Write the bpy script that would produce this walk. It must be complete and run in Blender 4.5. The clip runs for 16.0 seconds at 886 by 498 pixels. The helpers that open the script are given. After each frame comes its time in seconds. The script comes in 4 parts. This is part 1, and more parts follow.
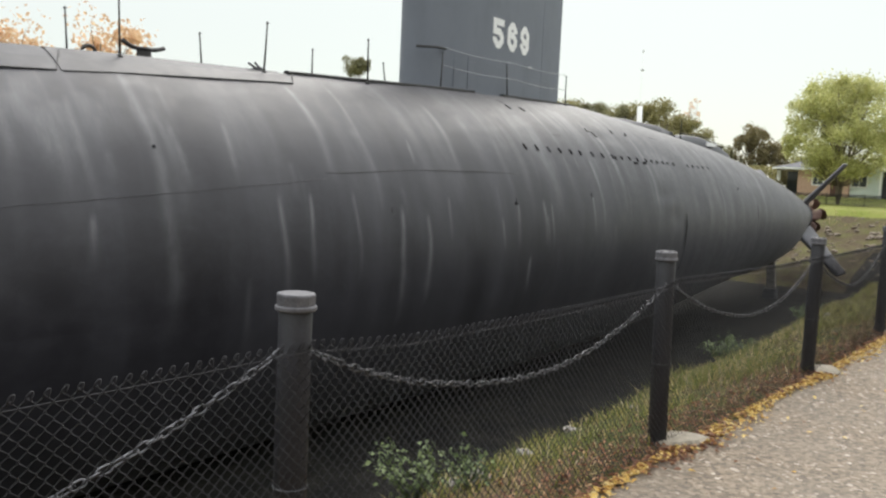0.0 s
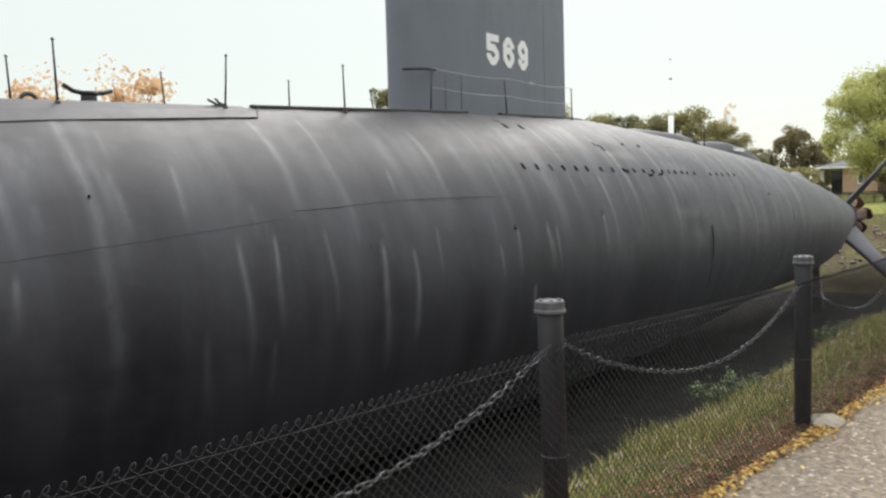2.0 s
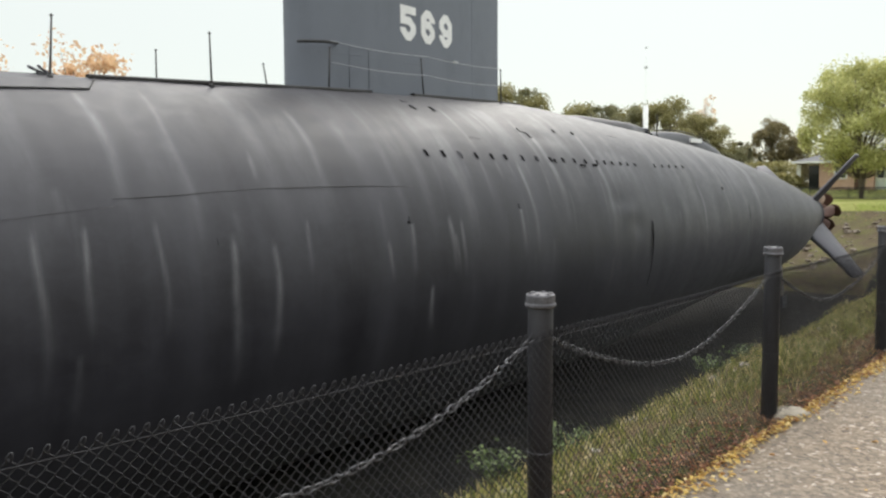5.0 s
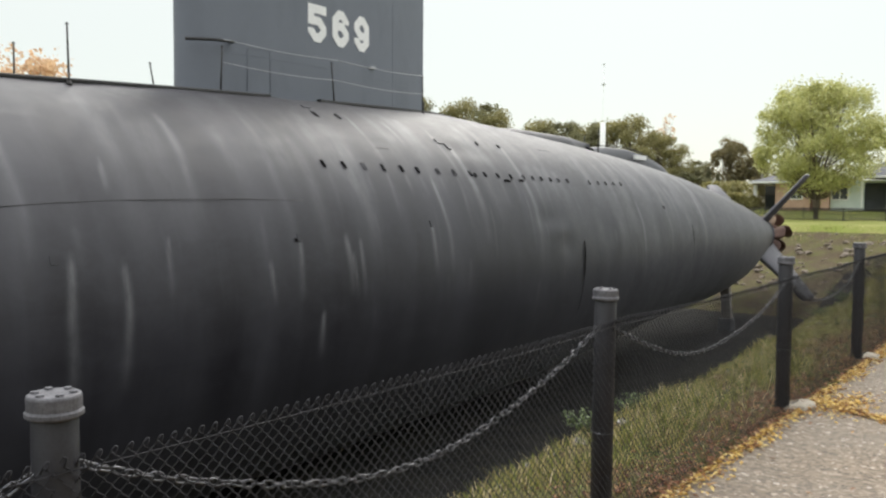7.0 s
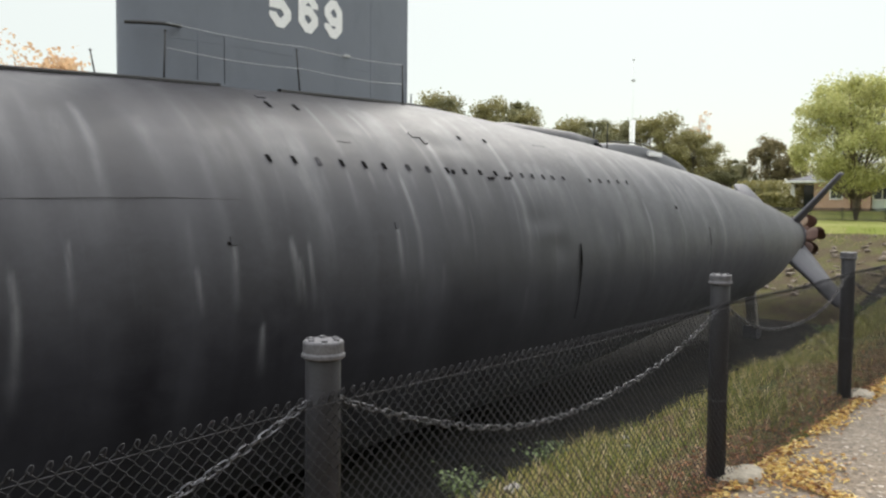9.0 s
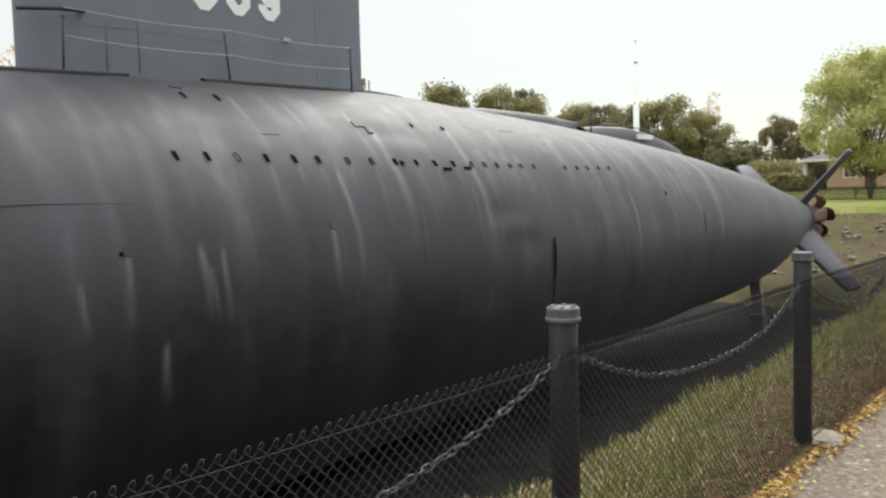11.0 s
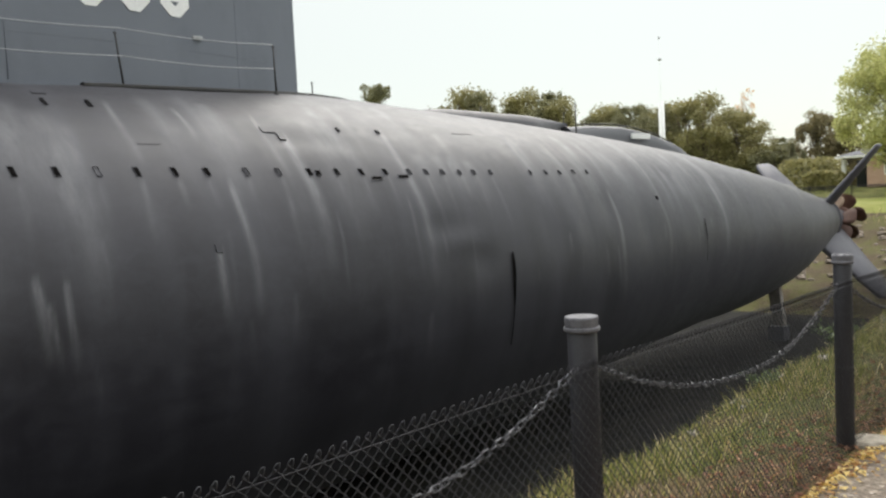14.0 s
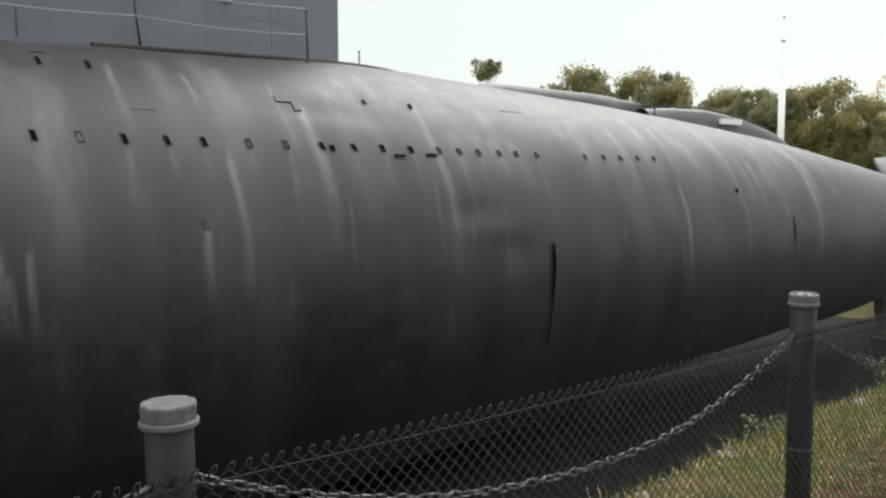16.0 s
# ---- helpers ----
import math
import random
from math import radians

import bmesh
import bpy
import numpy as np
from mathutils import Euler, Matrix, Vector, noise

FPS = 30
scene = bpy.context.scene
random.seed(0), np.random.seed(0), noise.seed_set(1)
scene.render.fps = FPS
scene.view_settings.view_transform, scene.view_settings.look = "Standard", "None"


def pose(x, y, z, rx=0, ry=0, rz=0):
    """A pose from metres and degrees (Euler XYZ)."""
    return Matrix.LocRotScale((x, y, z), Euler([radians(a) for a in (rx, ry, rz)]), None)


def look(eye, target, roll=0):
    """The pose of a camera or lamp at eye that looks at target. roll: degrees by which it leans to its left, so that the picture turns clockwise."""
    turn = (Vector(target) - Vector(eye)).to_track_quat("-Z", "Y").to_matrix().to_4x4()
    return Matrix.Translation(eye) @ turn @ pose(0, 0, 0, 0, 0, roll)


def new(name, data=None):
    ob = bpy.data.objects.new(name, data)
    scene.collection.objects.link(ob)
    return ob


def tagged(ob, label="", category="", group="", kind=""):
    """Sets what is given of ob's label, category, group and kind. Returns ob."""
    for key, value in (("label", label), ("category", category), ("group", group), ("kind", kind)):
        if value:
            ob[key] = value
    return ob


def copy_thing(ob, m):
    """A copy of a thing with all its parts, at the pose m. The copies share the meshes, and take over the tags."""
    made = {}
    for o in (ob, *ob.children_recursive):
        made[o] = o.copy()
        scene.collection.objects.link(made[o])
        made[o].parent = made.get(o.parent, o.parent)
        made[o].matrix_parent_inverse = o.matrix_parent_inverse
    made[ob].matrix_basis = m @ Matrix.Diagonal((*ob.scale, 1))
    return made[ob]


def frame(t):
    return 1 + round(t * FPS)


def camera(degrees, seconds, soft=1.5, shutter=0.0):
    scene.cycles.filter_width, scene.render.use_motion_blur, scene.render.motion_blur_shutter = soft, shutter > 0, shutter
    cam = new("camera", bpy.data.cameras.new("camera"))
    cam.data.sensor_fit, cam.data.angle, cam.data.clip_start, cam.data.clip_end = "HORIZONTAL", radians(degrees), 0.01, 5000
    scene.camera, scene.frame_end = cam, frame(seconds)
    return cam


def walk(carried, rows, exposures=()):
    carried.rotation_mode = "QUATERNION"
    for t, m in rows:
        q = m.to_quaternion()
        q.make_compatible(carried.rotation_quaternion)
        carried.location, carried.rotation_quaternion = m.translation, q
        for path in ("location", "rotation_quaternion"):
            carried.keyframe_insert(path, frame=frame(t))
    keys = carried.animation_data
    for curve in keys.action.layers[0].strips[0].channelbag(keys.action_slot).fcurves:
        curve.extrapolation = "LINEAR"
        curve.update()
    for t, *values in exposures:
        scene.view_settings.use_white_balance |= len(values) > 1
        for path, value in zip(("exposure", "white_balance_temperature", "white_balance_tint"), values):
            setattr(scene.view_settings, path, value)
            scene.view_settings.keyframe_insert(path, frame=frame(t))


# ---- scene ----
cam = camera(55.2, 16.0, soft=2.4)
PATH = [
    (0, (-4.89, -2.134, 1.477), (-3.333, -0.892, 1.301), 2.5),
    (0.5, (-4.48, -2.11, 1.507), (-2.933, -0.852, 1.352), -0.4),
    (1, (-4.017, -2.117, 1.512), (-2.538, -0.782, 1.339), 0.9),
    (1.5, (-3.56, -2.131, 1.513), (-2.063, -0.81, 1.383), -0.2),
    (2, (-3.102, -2.123, 1.524), (-1.612, -0.794, 1.408), -1.6),
    (2.5, (-2.625, -2.159, 1.539), (-1.154, -0.815, 1.367), -0.6),
    (3, (-2.127, -2.152, 1.541), (-0.606, -0.858, 1.423), -0.1),
    (3.2, (-1.93, -2.151, 1.56), (-0.406, -0.86, 1.45), -1.2),
    (5.3, (0.125, -2.221, 1.543), (1.632, -0.915, 1.394), -0.4),
    (5.5, (0.339, -2.218, 1.541), (1.877, -0.945, 1.421), -0.2),
    (6, (0.886, -2.177, 1.54), (2.474, -0.967, 1.425), -2.0),
    (6.5, (1.419, -2.195, 1.547), (2.955, -0.924, 1.392), 0.1),
    (7, (1.91, -2.156, 1.551), (3.469, -0.908, 1.439), 0.4),
    (7.5, (2.483, -2.153, 1.541), (4.013, -0.869, 1.436), -0.5),
    (8, (3.043, -2.157, 1.536), (4.549, -0.85, 1.38), 1.2),
    (8.5, (3.581, -2.124, 1.555), (5.091, -0.823, 1.389), -0.6),
    (8.7, (3.798, -2.133, 1.549), (5.309, -0.829, 1.421), 0.2),
    (10.8, (6.041, -1.979, 1.565), (7.508, -0.622, 1.466), 0.3),
    (11, (6.276, -1.932, 1.581), (7.749, -0.585, 1.449), -1.5),
    (11.5, (6.839, -1.899, 1.58), (8.307, -0.548, 1.439), -0.6),
    (12, (7.352, -1.913, 1.594), (8.788, -0.524, 1.504), 0.3),
    (12.5, (7.864, -1.883, 1.606), (9.3, -0.493, 1.535), -2.1),
    (13, (8.348, -1.898, 1.623), (9.717, -0.445, 1.501), -0.6),
    (13.5, (8.796, -1.891, 1.601), (10.192, -0.462, 1.496), -0.7),
    (14, (9.287, -1.88, 1.603), (10.691, -0.46, 1.49), -2.9),
    (14.5, (9.856, -1.883, 1.618), (11.203, -0.413, 1.457), -0.0),
    (15, (10.364, -1.884, 1.609), (11.65, -0.357, 1.484), -1.9),
    (15.5, (10.836, -1.859, 1.61), (12.069, -0.291, 1.462), -1.9),
    (16, (11.262, -1.915, 1.656), (12.463, -0.324, 1.496), -0.2),
]
walk(cam, [(t, look(eye, target, roll)) for t, eye, target, roll in PATH])

# ---- light: bright overcast sky, weak wide sun ----
world = bpy.data.worlds.new("world")
scene.world = world
world.use_nodes = True
wn = world.node_tree
sky = wn.nodes.new("ShaderNodeTexSky")
sky.sky_type, sky.sun_disc = "NISHITA", False
sky.sun_elevation, sky.sun_rotation = radians(46), radians(66)
sky.air_density, sky.dust_density, sky.ozone_density = 1.0, 1.0, 1.0
veil = wn.nodes.new("ShaderNodeMix")
veil.data_type, veil.blend_type = "RGBA", "MIX"
veil.inputs[0].default_value = 0.78
# overcast: the zenith is brighter than the horizon
up = wn.nodes.new("ShaderNodeSeparateXYZ")
wn.links.new(wn.nodes.new("ShaderNodeTexCoord").outputs["Generated"], up.inputs[0])
cloud = wn.nodes.new("ShaderNodeValToRGB")
cloud.color_ramp.elements[0].position, cloud.color_ramp.elements[0].color = 0.0, (7.55, 7.9, 7.3, 1)
cloud.color_ramp.elements[1].position, cloud.color_ramp.elements[1].color = 1.0, (29.0, 29.4, 30.0, 1)
mid = cloud.color_ramp.elements.new(0.3)
mid.color = (8.7, 8.95, 8.15, 1)
wn.links.new(up.outputs[2], cloud.inputs[0])
wn.links.new(cloud.outputs[0], veil.inputs[7])
bg = wn.nodes["Background"]
bg.inputs["Strength"].default_value = 0.12
wn.links.new(sky.outputs[0], veil.inputs[6])
wn.links.new(veil.outputs[2], bg.inputs[0])
sun = new("sun", bpy.data.lights.new("sun", "SUN"))
sun.data.energy, sun.data.angle, sun.data.color = 2.1, radians(40), (1.0, 0.95, 0.87)
sun.matrix_world = look((0, 0, 0), (-0.64, -0.28, -0.715))


# ---- node helpers and materials ----
class Mat:
    def __init__(self, name, rough=0.7, metal=0.0):
        self.m = bpy.data.materials.new(name)
        self.m.use_nodes = True
        self.t = self.m.node_tree
        self.b = self.t.nodes["Principled BSDF"]
        self.b.inputs["Roughness"].default_value = rough
        self.b.inputs["Metallic"].default_value = metal
        self.co = self.t.nodes.new("ShaderNodeTexCoord").outputs["Object"]

    def put(self, socket, value):
        if isinstance(value, bpy.types.NodeSocket):
            self.t.links.new(value, socket)
        elif isinstance(value, tuple) and len(value) == 3 and socket.type == "RGBA":
            socket.default_value = (*value, 1)
        else:
            socket.default_value = value

    def scaled(self, s, co=None):
        n = self.t.nodes.new("ShaderNodeMapping")
        self.put(n.inputs["Vector"], co or self.co)
        n.inputs["Scale"].default_value = s if isinstance(s, tuple) else (s, s, s)
        return n.outputs[0]

    def noise(self, scale, detail=4.0, rough=0.55, stretch=(1, 1, 1), co=None, warp=0.0):
        n = self.t.nodes.new("ShaderNodeTexNoise")
        self.put(n.inputs["Vector"], self.scaled(stretch, co))
        n.inputs["Scale"].default_value, n.inputs["Detail"].default_value = scale, detail
        n.inputs["Roughness"].default_value, n.inputs["Distortion"].default_value = rough, warp
        return n.outputs["Fac"]

    def ramp(self, fac, stops):
        n = self.t.nodes.new("ShaderNodeValToRGB")
        self.put(n.inputs[0], fac)
        el = n.color_ramp.elements
        while len(el) < len(stops):
            el.new(0.5)
        for e, (p, c) in zip(el, stops):
            e.position, e.color = p, (*c, 1) if isinstance(c, tuple) else (c, c, c, 1)
        return n.outputs[0]

    def mix(self, fac, a, b, mode="MIX"):
        n = self.t.nodes.new("ShaderNodeMix")
        n.data_type, n.blend_type = "RGBA", mode
        self.put(n.inputs[0], fac), self.put(n.inputs[6], a), self.put(n.inputs[7], b)
        return n.outputs[2]

    def math(self, op, a, b=0.0):
        n = self.t.nodes.new("ShaderNodeMath")
        n.operation = op
        self.put(n.inputs[0], a), self.put(n.inputs[1], b)
        return n.outputs[0]

    def bump(self, height, strength=0.3, dist=0.01):
        n = self.t.nodes.new("ShaderNodeBump")
        n.inputs["Strength"].default_value, n.inputs["Distance"].default_value = strength, dist
        self.put(n.inputs["Height"], height)
        self.t.links.new(n.outputs[0], self.b.inputs["Normal"])

    def colour(self, c):
        self.put(self.b.inputs["Base Color"], c)
        return self.m

    def island(self):
        return self.t.nodes.new("ShaderNodeNewGeometry").outputs["Random Per Island"]

    def each(self):
        return self.t.nodes.new("ShaderNodeObjectInfo").outputs["Random"]

    def z(self, co=None):
        n = self.t.nodes.new("ShaderNodeSeparateXYZ")
        self.put(n.inputs[0], co or self.co)
        return n.outputs[2]


def speckled(name, a, b, scale=6.0, rough=0.7, metal=0.0, bump=0.2, fine=60.0):
    k = Mat(name, rough, metal)
    f = k.noise(scale, 6, 0.6)
    g = k.noise(fine, 3, 0.6)
    c = k.mix(k.ramp(f, [(0.35, 0.0), (0.65, 1.0)]), a, b)
    c = k.mix(0.35, c, k.ramp(g, [(0.3, tuple(v * 0.55 for v in a)), (0.7, tuple(min(1, v * 1.35) for v in b))]))
    k.bump(g, bump, 0.004)
    return k.colour(c)


def hull_material(name, base, pale, amount, rough, gloss=0.5, chalk=0.0):
    """Weathered dark paint: broad faded bands, soft runs of pale salt and rain stain, plates that have faded unevenly."""
    k = Mat(name, rough)
    wide = k.noise(0.75, 3, 0.5, (1, 0.10, 0.10), warp=0.3)
    mid = k.noise(1.5, 5, 0.65, (1, 0.09, 0.09), warp=0.4)
    thin = k.noise(7.0, 3, 0.55, (1, 0.06, 0.06), warp=0.3)
    gate = k.noise(0.8, 3, 0.6, (1, 1, 1))
    gate2 = k.noise(1.7, 4, 0.6, (1, 0.8, 0.6))
    blot = k.noise(4.0, 6, 0.7, (0.7, 1.0, 1.0), warp=0.6)
    fine = k.noise(55.0, 3, 0.6)
    plates = k.t.nodes.new("ShaderNodeTexBrick")
    flat = k.t.nodes.new("ShaderNodeSeparateXYZ")
    k.put(flat.inputs[0], k.co)
    join = k.t.nodes.new("ShaderNodeCombineXYZ")
    k.put(join.inputs[0], flat.outputs[0]), k.put(join.inputs[1], flat.outputs[2])
    k.put(plates.inputs["Vector"], join.outputs[0])
    plates.inputs["Color1"].default_value, plates.inputs["Color2"].default_value = (0, 0, 0, 1), (1, 1, 1, 1)
    plates.inputs["Mortar"].default_value = (0.35, 0.35, 0.35, 1)
    plates.inputs["Scale"].default_value, plates.inputs["Mortar Size"].default_value = 1.0, 0.012
    plates.inputs["Mortar Smooth"].default_value = 1.0
    plates.inputs["Brick Width"].default_value, plates.inputs["Row Height"].default_value = 3.1, 0.92
    c = k.mix(k.ramp(wide, [(0.36, 0.0), (0.66, 0.44 * amount)]), base, pale)
    c = k.mix(k.math("MULTIPLY", plates.outputs["Color"], 0.11 * amount), c, pale)
    runs = k.math("MULTIPLY", k.ramp(mid, [(0.5, 0.0), (0.75, 1.0)]), k.ramp(gate, [(0.4, 0.15), (0.62, 1.0)]))
    c = k.mix(k.math("MULTIPLY", runs, 0.3 * amount), c, pale)
    hair = k.math("MULTIPLY", k.ramp(thin, [(0.6, 0.0), (0.78, 1.0)]), k.ramp(gate2, [(0.48, 0.0), (0.6, 1.0)]))
    c = k.mix(k.math("MULTIPLY", hair, 0.12 * amount), c, tuple(min(1, v * 1.6) for v in pale))
    c = k.mix(k.math("MULTIPLY", k.ramp(blot, [(0.42, 0.0), (0.75, 1.0)]), 0.2), c, pale)
    c = k.mix(k.math("MULTIPLY", k.ramp(k.noise(1.1, 5, 0.6, (1, 0.5, 0.5)), [(0.5, 0.0), (0.75, 1.0)]), 0.4), c, tuple(v * 0.6 for v in base))
    c = k.mix(k.math("MULTIPLY", fine, 0.25), c, tuple(v * 0.5 for v in base))
    salt = k.t.nodes.new("ShaderNodeAttribute")
    salt.attribute_name = "stain"
    broken = k.ramp(k.noise(5.0, 6, 0.7, (1, 0.3, 0.3), warp=0.4), [(0.3, 0.35), (0.62, 1.0)])
    c = k.mix(k.math("MULTIPLY", k.math("MULTIPLY", salt.outputs["Fac"], broken), 0.8), c, (pale[0] * 2.0, pale[1] * 2.0, pale[1] * 2.1))
    k.b.inputs["Specular IOR Level"].default_value = gloss
    k.b.inputs["Sheen Weight"].default_value, k.b.inputs["Sheen Roughness"].default_value = chalk, 0.45
    k.put(k.b.inputs["Roughness"], k.ramp(blot, [(0.3, rough - 0.05), (0.7, rough + 0.1)]))
    k.bump(k.math("ADD", k.math("MULTIPLY", gate, 4.0), k.math("MULTIPLY", fine, 0.25)), 0.3, 0.012)
    return k.colour(c)


M_HULL = hull_material("hull_paint", (0.0092, 0.0083, 0.0126), (0.09, 0.09, 0.106), 0.62, 0.48, 0.5, 0.07)
M_SAIL = hull_material("sail_paint", (0.143, 0.16, 0.192), (0.2, 0.219, 0.25), 0.6, 0.6)
M_DARKHULL = hull_material("fairing_paint", (0.05, 0.052, 0.06), (0.12, 0.122, 0.13), 0.7, 0.5)
M_FIN = hull_material("fin_paint", (0.058, 0.056, 0.068), (0.13, 0.127, 0.146), 0.7, 0.5)
M_BLACK = speckled("black_steel", (0.012, 0.012, 0.013), (0.03, 0.028, 0.027), 20, 0.6)
# near black without gloss: the shade inside openings, as a colour
M_HOLE_SHADE = speckled("opening_shade", (0.003, 0.003, 0.003), (0.006, 0.005, 0.005), 10, 1.0)
M_PLUG = speckled("plugged_opening", (0.01, 0.01, 0.012), (0.045, 0.044, 0.05), 14, 0.8)
M_HOLE_SHADE.node_tree.nodes["Principled BSDF"].inputs["Specular IOR Level"].default_value = 0.05
M_WHITE = speckled("white_lettering", (0.78, 0.79, 0.78), (0.86, 0.86, 0.85), 5, 0.6)
M_CABLE = speckled("grey_cable", (0.3, 0.31, 0.32), (0.42, 0.43, 0.44), 30, 0.5)
M_POST = speckled("post_paint", (0.009, 0.0086, 0.0112), (0.02, 0.0193, 0.025), 9, 0.5, 0.0, 0.3, 120)
M_CAP = speckled("cap_paint", (0.042, 0.041, 0.048), (0.12, 0.118, 0.13), 22, 0.6, 0.0, 0.35, 140)
M_WIRE = speckled("black_coated_wire", (0.006, 0.0058, 0.008), (0.017, 0.0165, 0.022), 12, 0.6)
M_CHAIN = speckled("galvanised_chain", (0.032, 0.032, 0.037), (0.15, 0.15, 0.162), 25, 0.38, 0.6)
M_BRONZE = speckled("propeller_bronze", (0.19, 0.125, 0.08), (0.28, 0.2, 0.135), 3, 0.6, 0.1)
M_RUST = speckled("rusty_blade", (0.05, 0.022, 0.014), (0.1, 0.045, 0.028), 4, 0.7)
M_CONCRETE = speckled("concrete", (0.17, 0.145, 0.11), (0.35, 0.31, 0.245), 11, 0.9, 0, 0.5)
M_STONE = speckled("rubble_stone", (0.15, 0.135, 0.12), (0.34, 0.315, 0.285), 3, 0.9, 0, 0.6, 25)
M_RUBBLE = speckled("brown_rubble", (0.11, 0.09, 0.068), (0.26, 0.215, 0.17), 2.5, 0.95, 0, 0.6, 18)
M_BARK = speckled("bark", (0.1, 0.08, 0.06), (0.19, 0.155, 0.12), 4, 0.9, 0, 0.6, 20)


def pavement_material():
    k = Mat("worn_asphalt", 0.9)
    chip = k.t.nodes.new("ShaderNodeTexVoronoi")
    k.put(chip.inputs["Vector"], k.co)
    chip.inputs["Scale"].default_value = 40
    grit = k.noise(38, 4, 0.7)
    c = k.ramp(chip.outputs["Color"], [(0.1, (0.085, 0.066, 0.048)), (0.5, (0.162, 0.124, 0.088)), (0.82, (0.28, 0.225, 0.165)), (0.97, (0.55, 0.49, 0.42))])
    c = k.mix(k.ramp(grit, [(0.4, 0.0), (0.7, 0.35)]), c, (0.19, 0.15, 0.112))
    big = k.noise(1.1, 5, 0.6)
    c = k.mix(k.ramp(big, [(0.35, 0.35), (0.65, 0.0)]), c, (0.15, 0.138, 0.12))
    dust = k.noise(3.5, 5, 0.65)
    c = k.mix(k.ramp(dust, [(0.55, 0.0), (0.75, 0.45)]), c, (0.275, 0.228, 0.172))
    k.bump(k.math("ADD", chip.outputs["Distance"], grit), 0.8, 0.008)
    return k.colour(c)


def ground_material():
    k = Mat("rough_grass_ground", 0.95)
    k.b.inputs["Specular IOR Level"].default_value = 0.1
    a = k.noise(0.6, 6, 0.65)
    b = k.noise(4.5, 6, 0.7)
    d = k.noise(30, 4, 0.7)
    c = k.mix(k.ramp(b, [(0.4, 0.0), (0.62, 1.0)]), (0.065, 0.075, 0.022), (0.14, 0.14, 0.045))
    c = k.mix(k.ramp(a, [(0.45, 0.0), (0.6, 0.8)]), c, (0.17, 0.11, 0.065))
    c = k.mix(k.math("MULTIPLY", d, 0.5), c, (0.03, 0.03, 0.012))
    k.bump(k.math("ADD", b, d), 0.9, 0.03)
    return k.colour(c)


def basin_material():
    k = Mat("shaded_basin_soil", 0.95)
    k.b.inputs["Specular IOR Level"].default_value = 0.1
    b = k.noise(1.2, 6, 0.65)
    d = k.noise(14, 4, 0.7)
    # soil taken down to near black: the hull's shade is in these colours
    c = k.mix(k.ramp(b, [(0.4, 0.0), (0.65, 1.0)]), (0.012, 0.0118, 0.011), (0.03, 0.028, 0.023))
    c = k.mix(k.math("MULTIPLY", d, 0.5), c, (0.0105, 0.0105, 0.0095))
    k.bump(k.math("ADD", b, d), 0.8, 0.04)
    return k.colour(c)


def dirt_material():
    k = Mat("rubble_dirt", 0.95)
    k.b.inputs["Specular IOR Level"].default_value = 0.1
    b = k.noise(0.8, 6, 0.65)
    d = k.noise(7, 5, 0.7)
    c = k.mix(k.ramp(b, [(0.42, 0.0), (0.6, 1.0)]), (0.07, 0.054, 0.033), (0.09, 0.095, 0.03))
    c = k.mix(k.ramp(d, [(0.4, 0.0), (0.65, 0.7)]), c, (0.125, 0.094, 0.062))
    k.bump(k.math("ADD", b, d), 0.9, 0.08)
    return k.colour(c)


def lawn_material():
    k = Mat("mown_lawn", 0.95)
    k.b.inputs["Specular IOR Level"].default_value = 0.1
    b = k.noise(0.35, 6, 0.65)
    d = k.noise(9, 4, 0.7)
    c = k.mix(k.ramp(b, [(0.38, 0.0), (0.62, 1.0)]), (0.17, 0.2, 0.04), (0.26, 0.25, 0.09))
    c = k.mix(k.math("MULTIPLY", d, 0.4), c, (0.07, 0.08, 0.02))
    return k.colour(c)


def leafy(name, stops, trans=0.25):
    k = Mat(name, 0.6)
    k.put(k.b.inputs["Transmission Weight"], 0.0)
    c = k.ramp(k.island(), stops)
    tr = k.t.nodes.new("ShaderNodeBsdfTranslucent")
    k.put(tr.inputs["Color"], c)
    mx = k.t.nodes.new("ShaderNodeMixShader")
    mx.inputs[0].default_value = trans
    k.colour(c)
    k.t.links.new(k.b.outputs[0], mx.inputs[1])
    k.t.links.new(tr.outputs[0], mx.inputs[2])
    k.t.links.new(mx.outputs[0], k.t.nodes["Material Output"].inputs["Surface"])
    return k.m


M_PATH = pavement_material()
M_GROUND = ground_material()
M_LAWN = lawn_material()
M_SHADED_BASIN = basin_material()
M_DIRT = dirt_material()
M_LITTER = leafy("fallen_leaves", [(0.0, (0.12, 0.05, 0.022)), (0.25, (0.34, 0.16, 0.045)), (0.45, (0.52, 0.32, 0.075)), (0.75, (0.66, 0.48, 0.14)), (1.0, (0.72, 0.58, 0.27))])
M_BROWNLEAF = leafy("brown_leaves", [(0.0, (0.1, 0.036, 0.02)), (0.5, (0.21, 0.085, 0.04)), (0.85, (0.3, 0.15, 0.07)), (1.0, (0.4, 0.26, 0.13))])
M_BLADE = leafy("grass_blades", [(0.0, (0.085, 0.095, 0.025)), (0.4, (0.19, 0.22, 0.05)), (0.65, (0.34, 0.31, 0.1)), (0.88, (0.46, 0.36, 0.18)), (1.0, (0.68, 0.58, 0.4))], 0.35)
M_WEED = leafy("weed_leaves", [(0.0, (0.05, 0.075, 0.02)), (0.6, (0.09, 0.13, 0.04)), (1.0, (0.15, 0.19, 0.07))], 0.3)
M_MAPLE = leafy("light_green_leaves", [(0.0, (0.32, 0.34, 0.12)), (0.5, (0.5, 0.51, 0.21)), (1.0, (0.66, 0.63, 0.32))], 0.5)
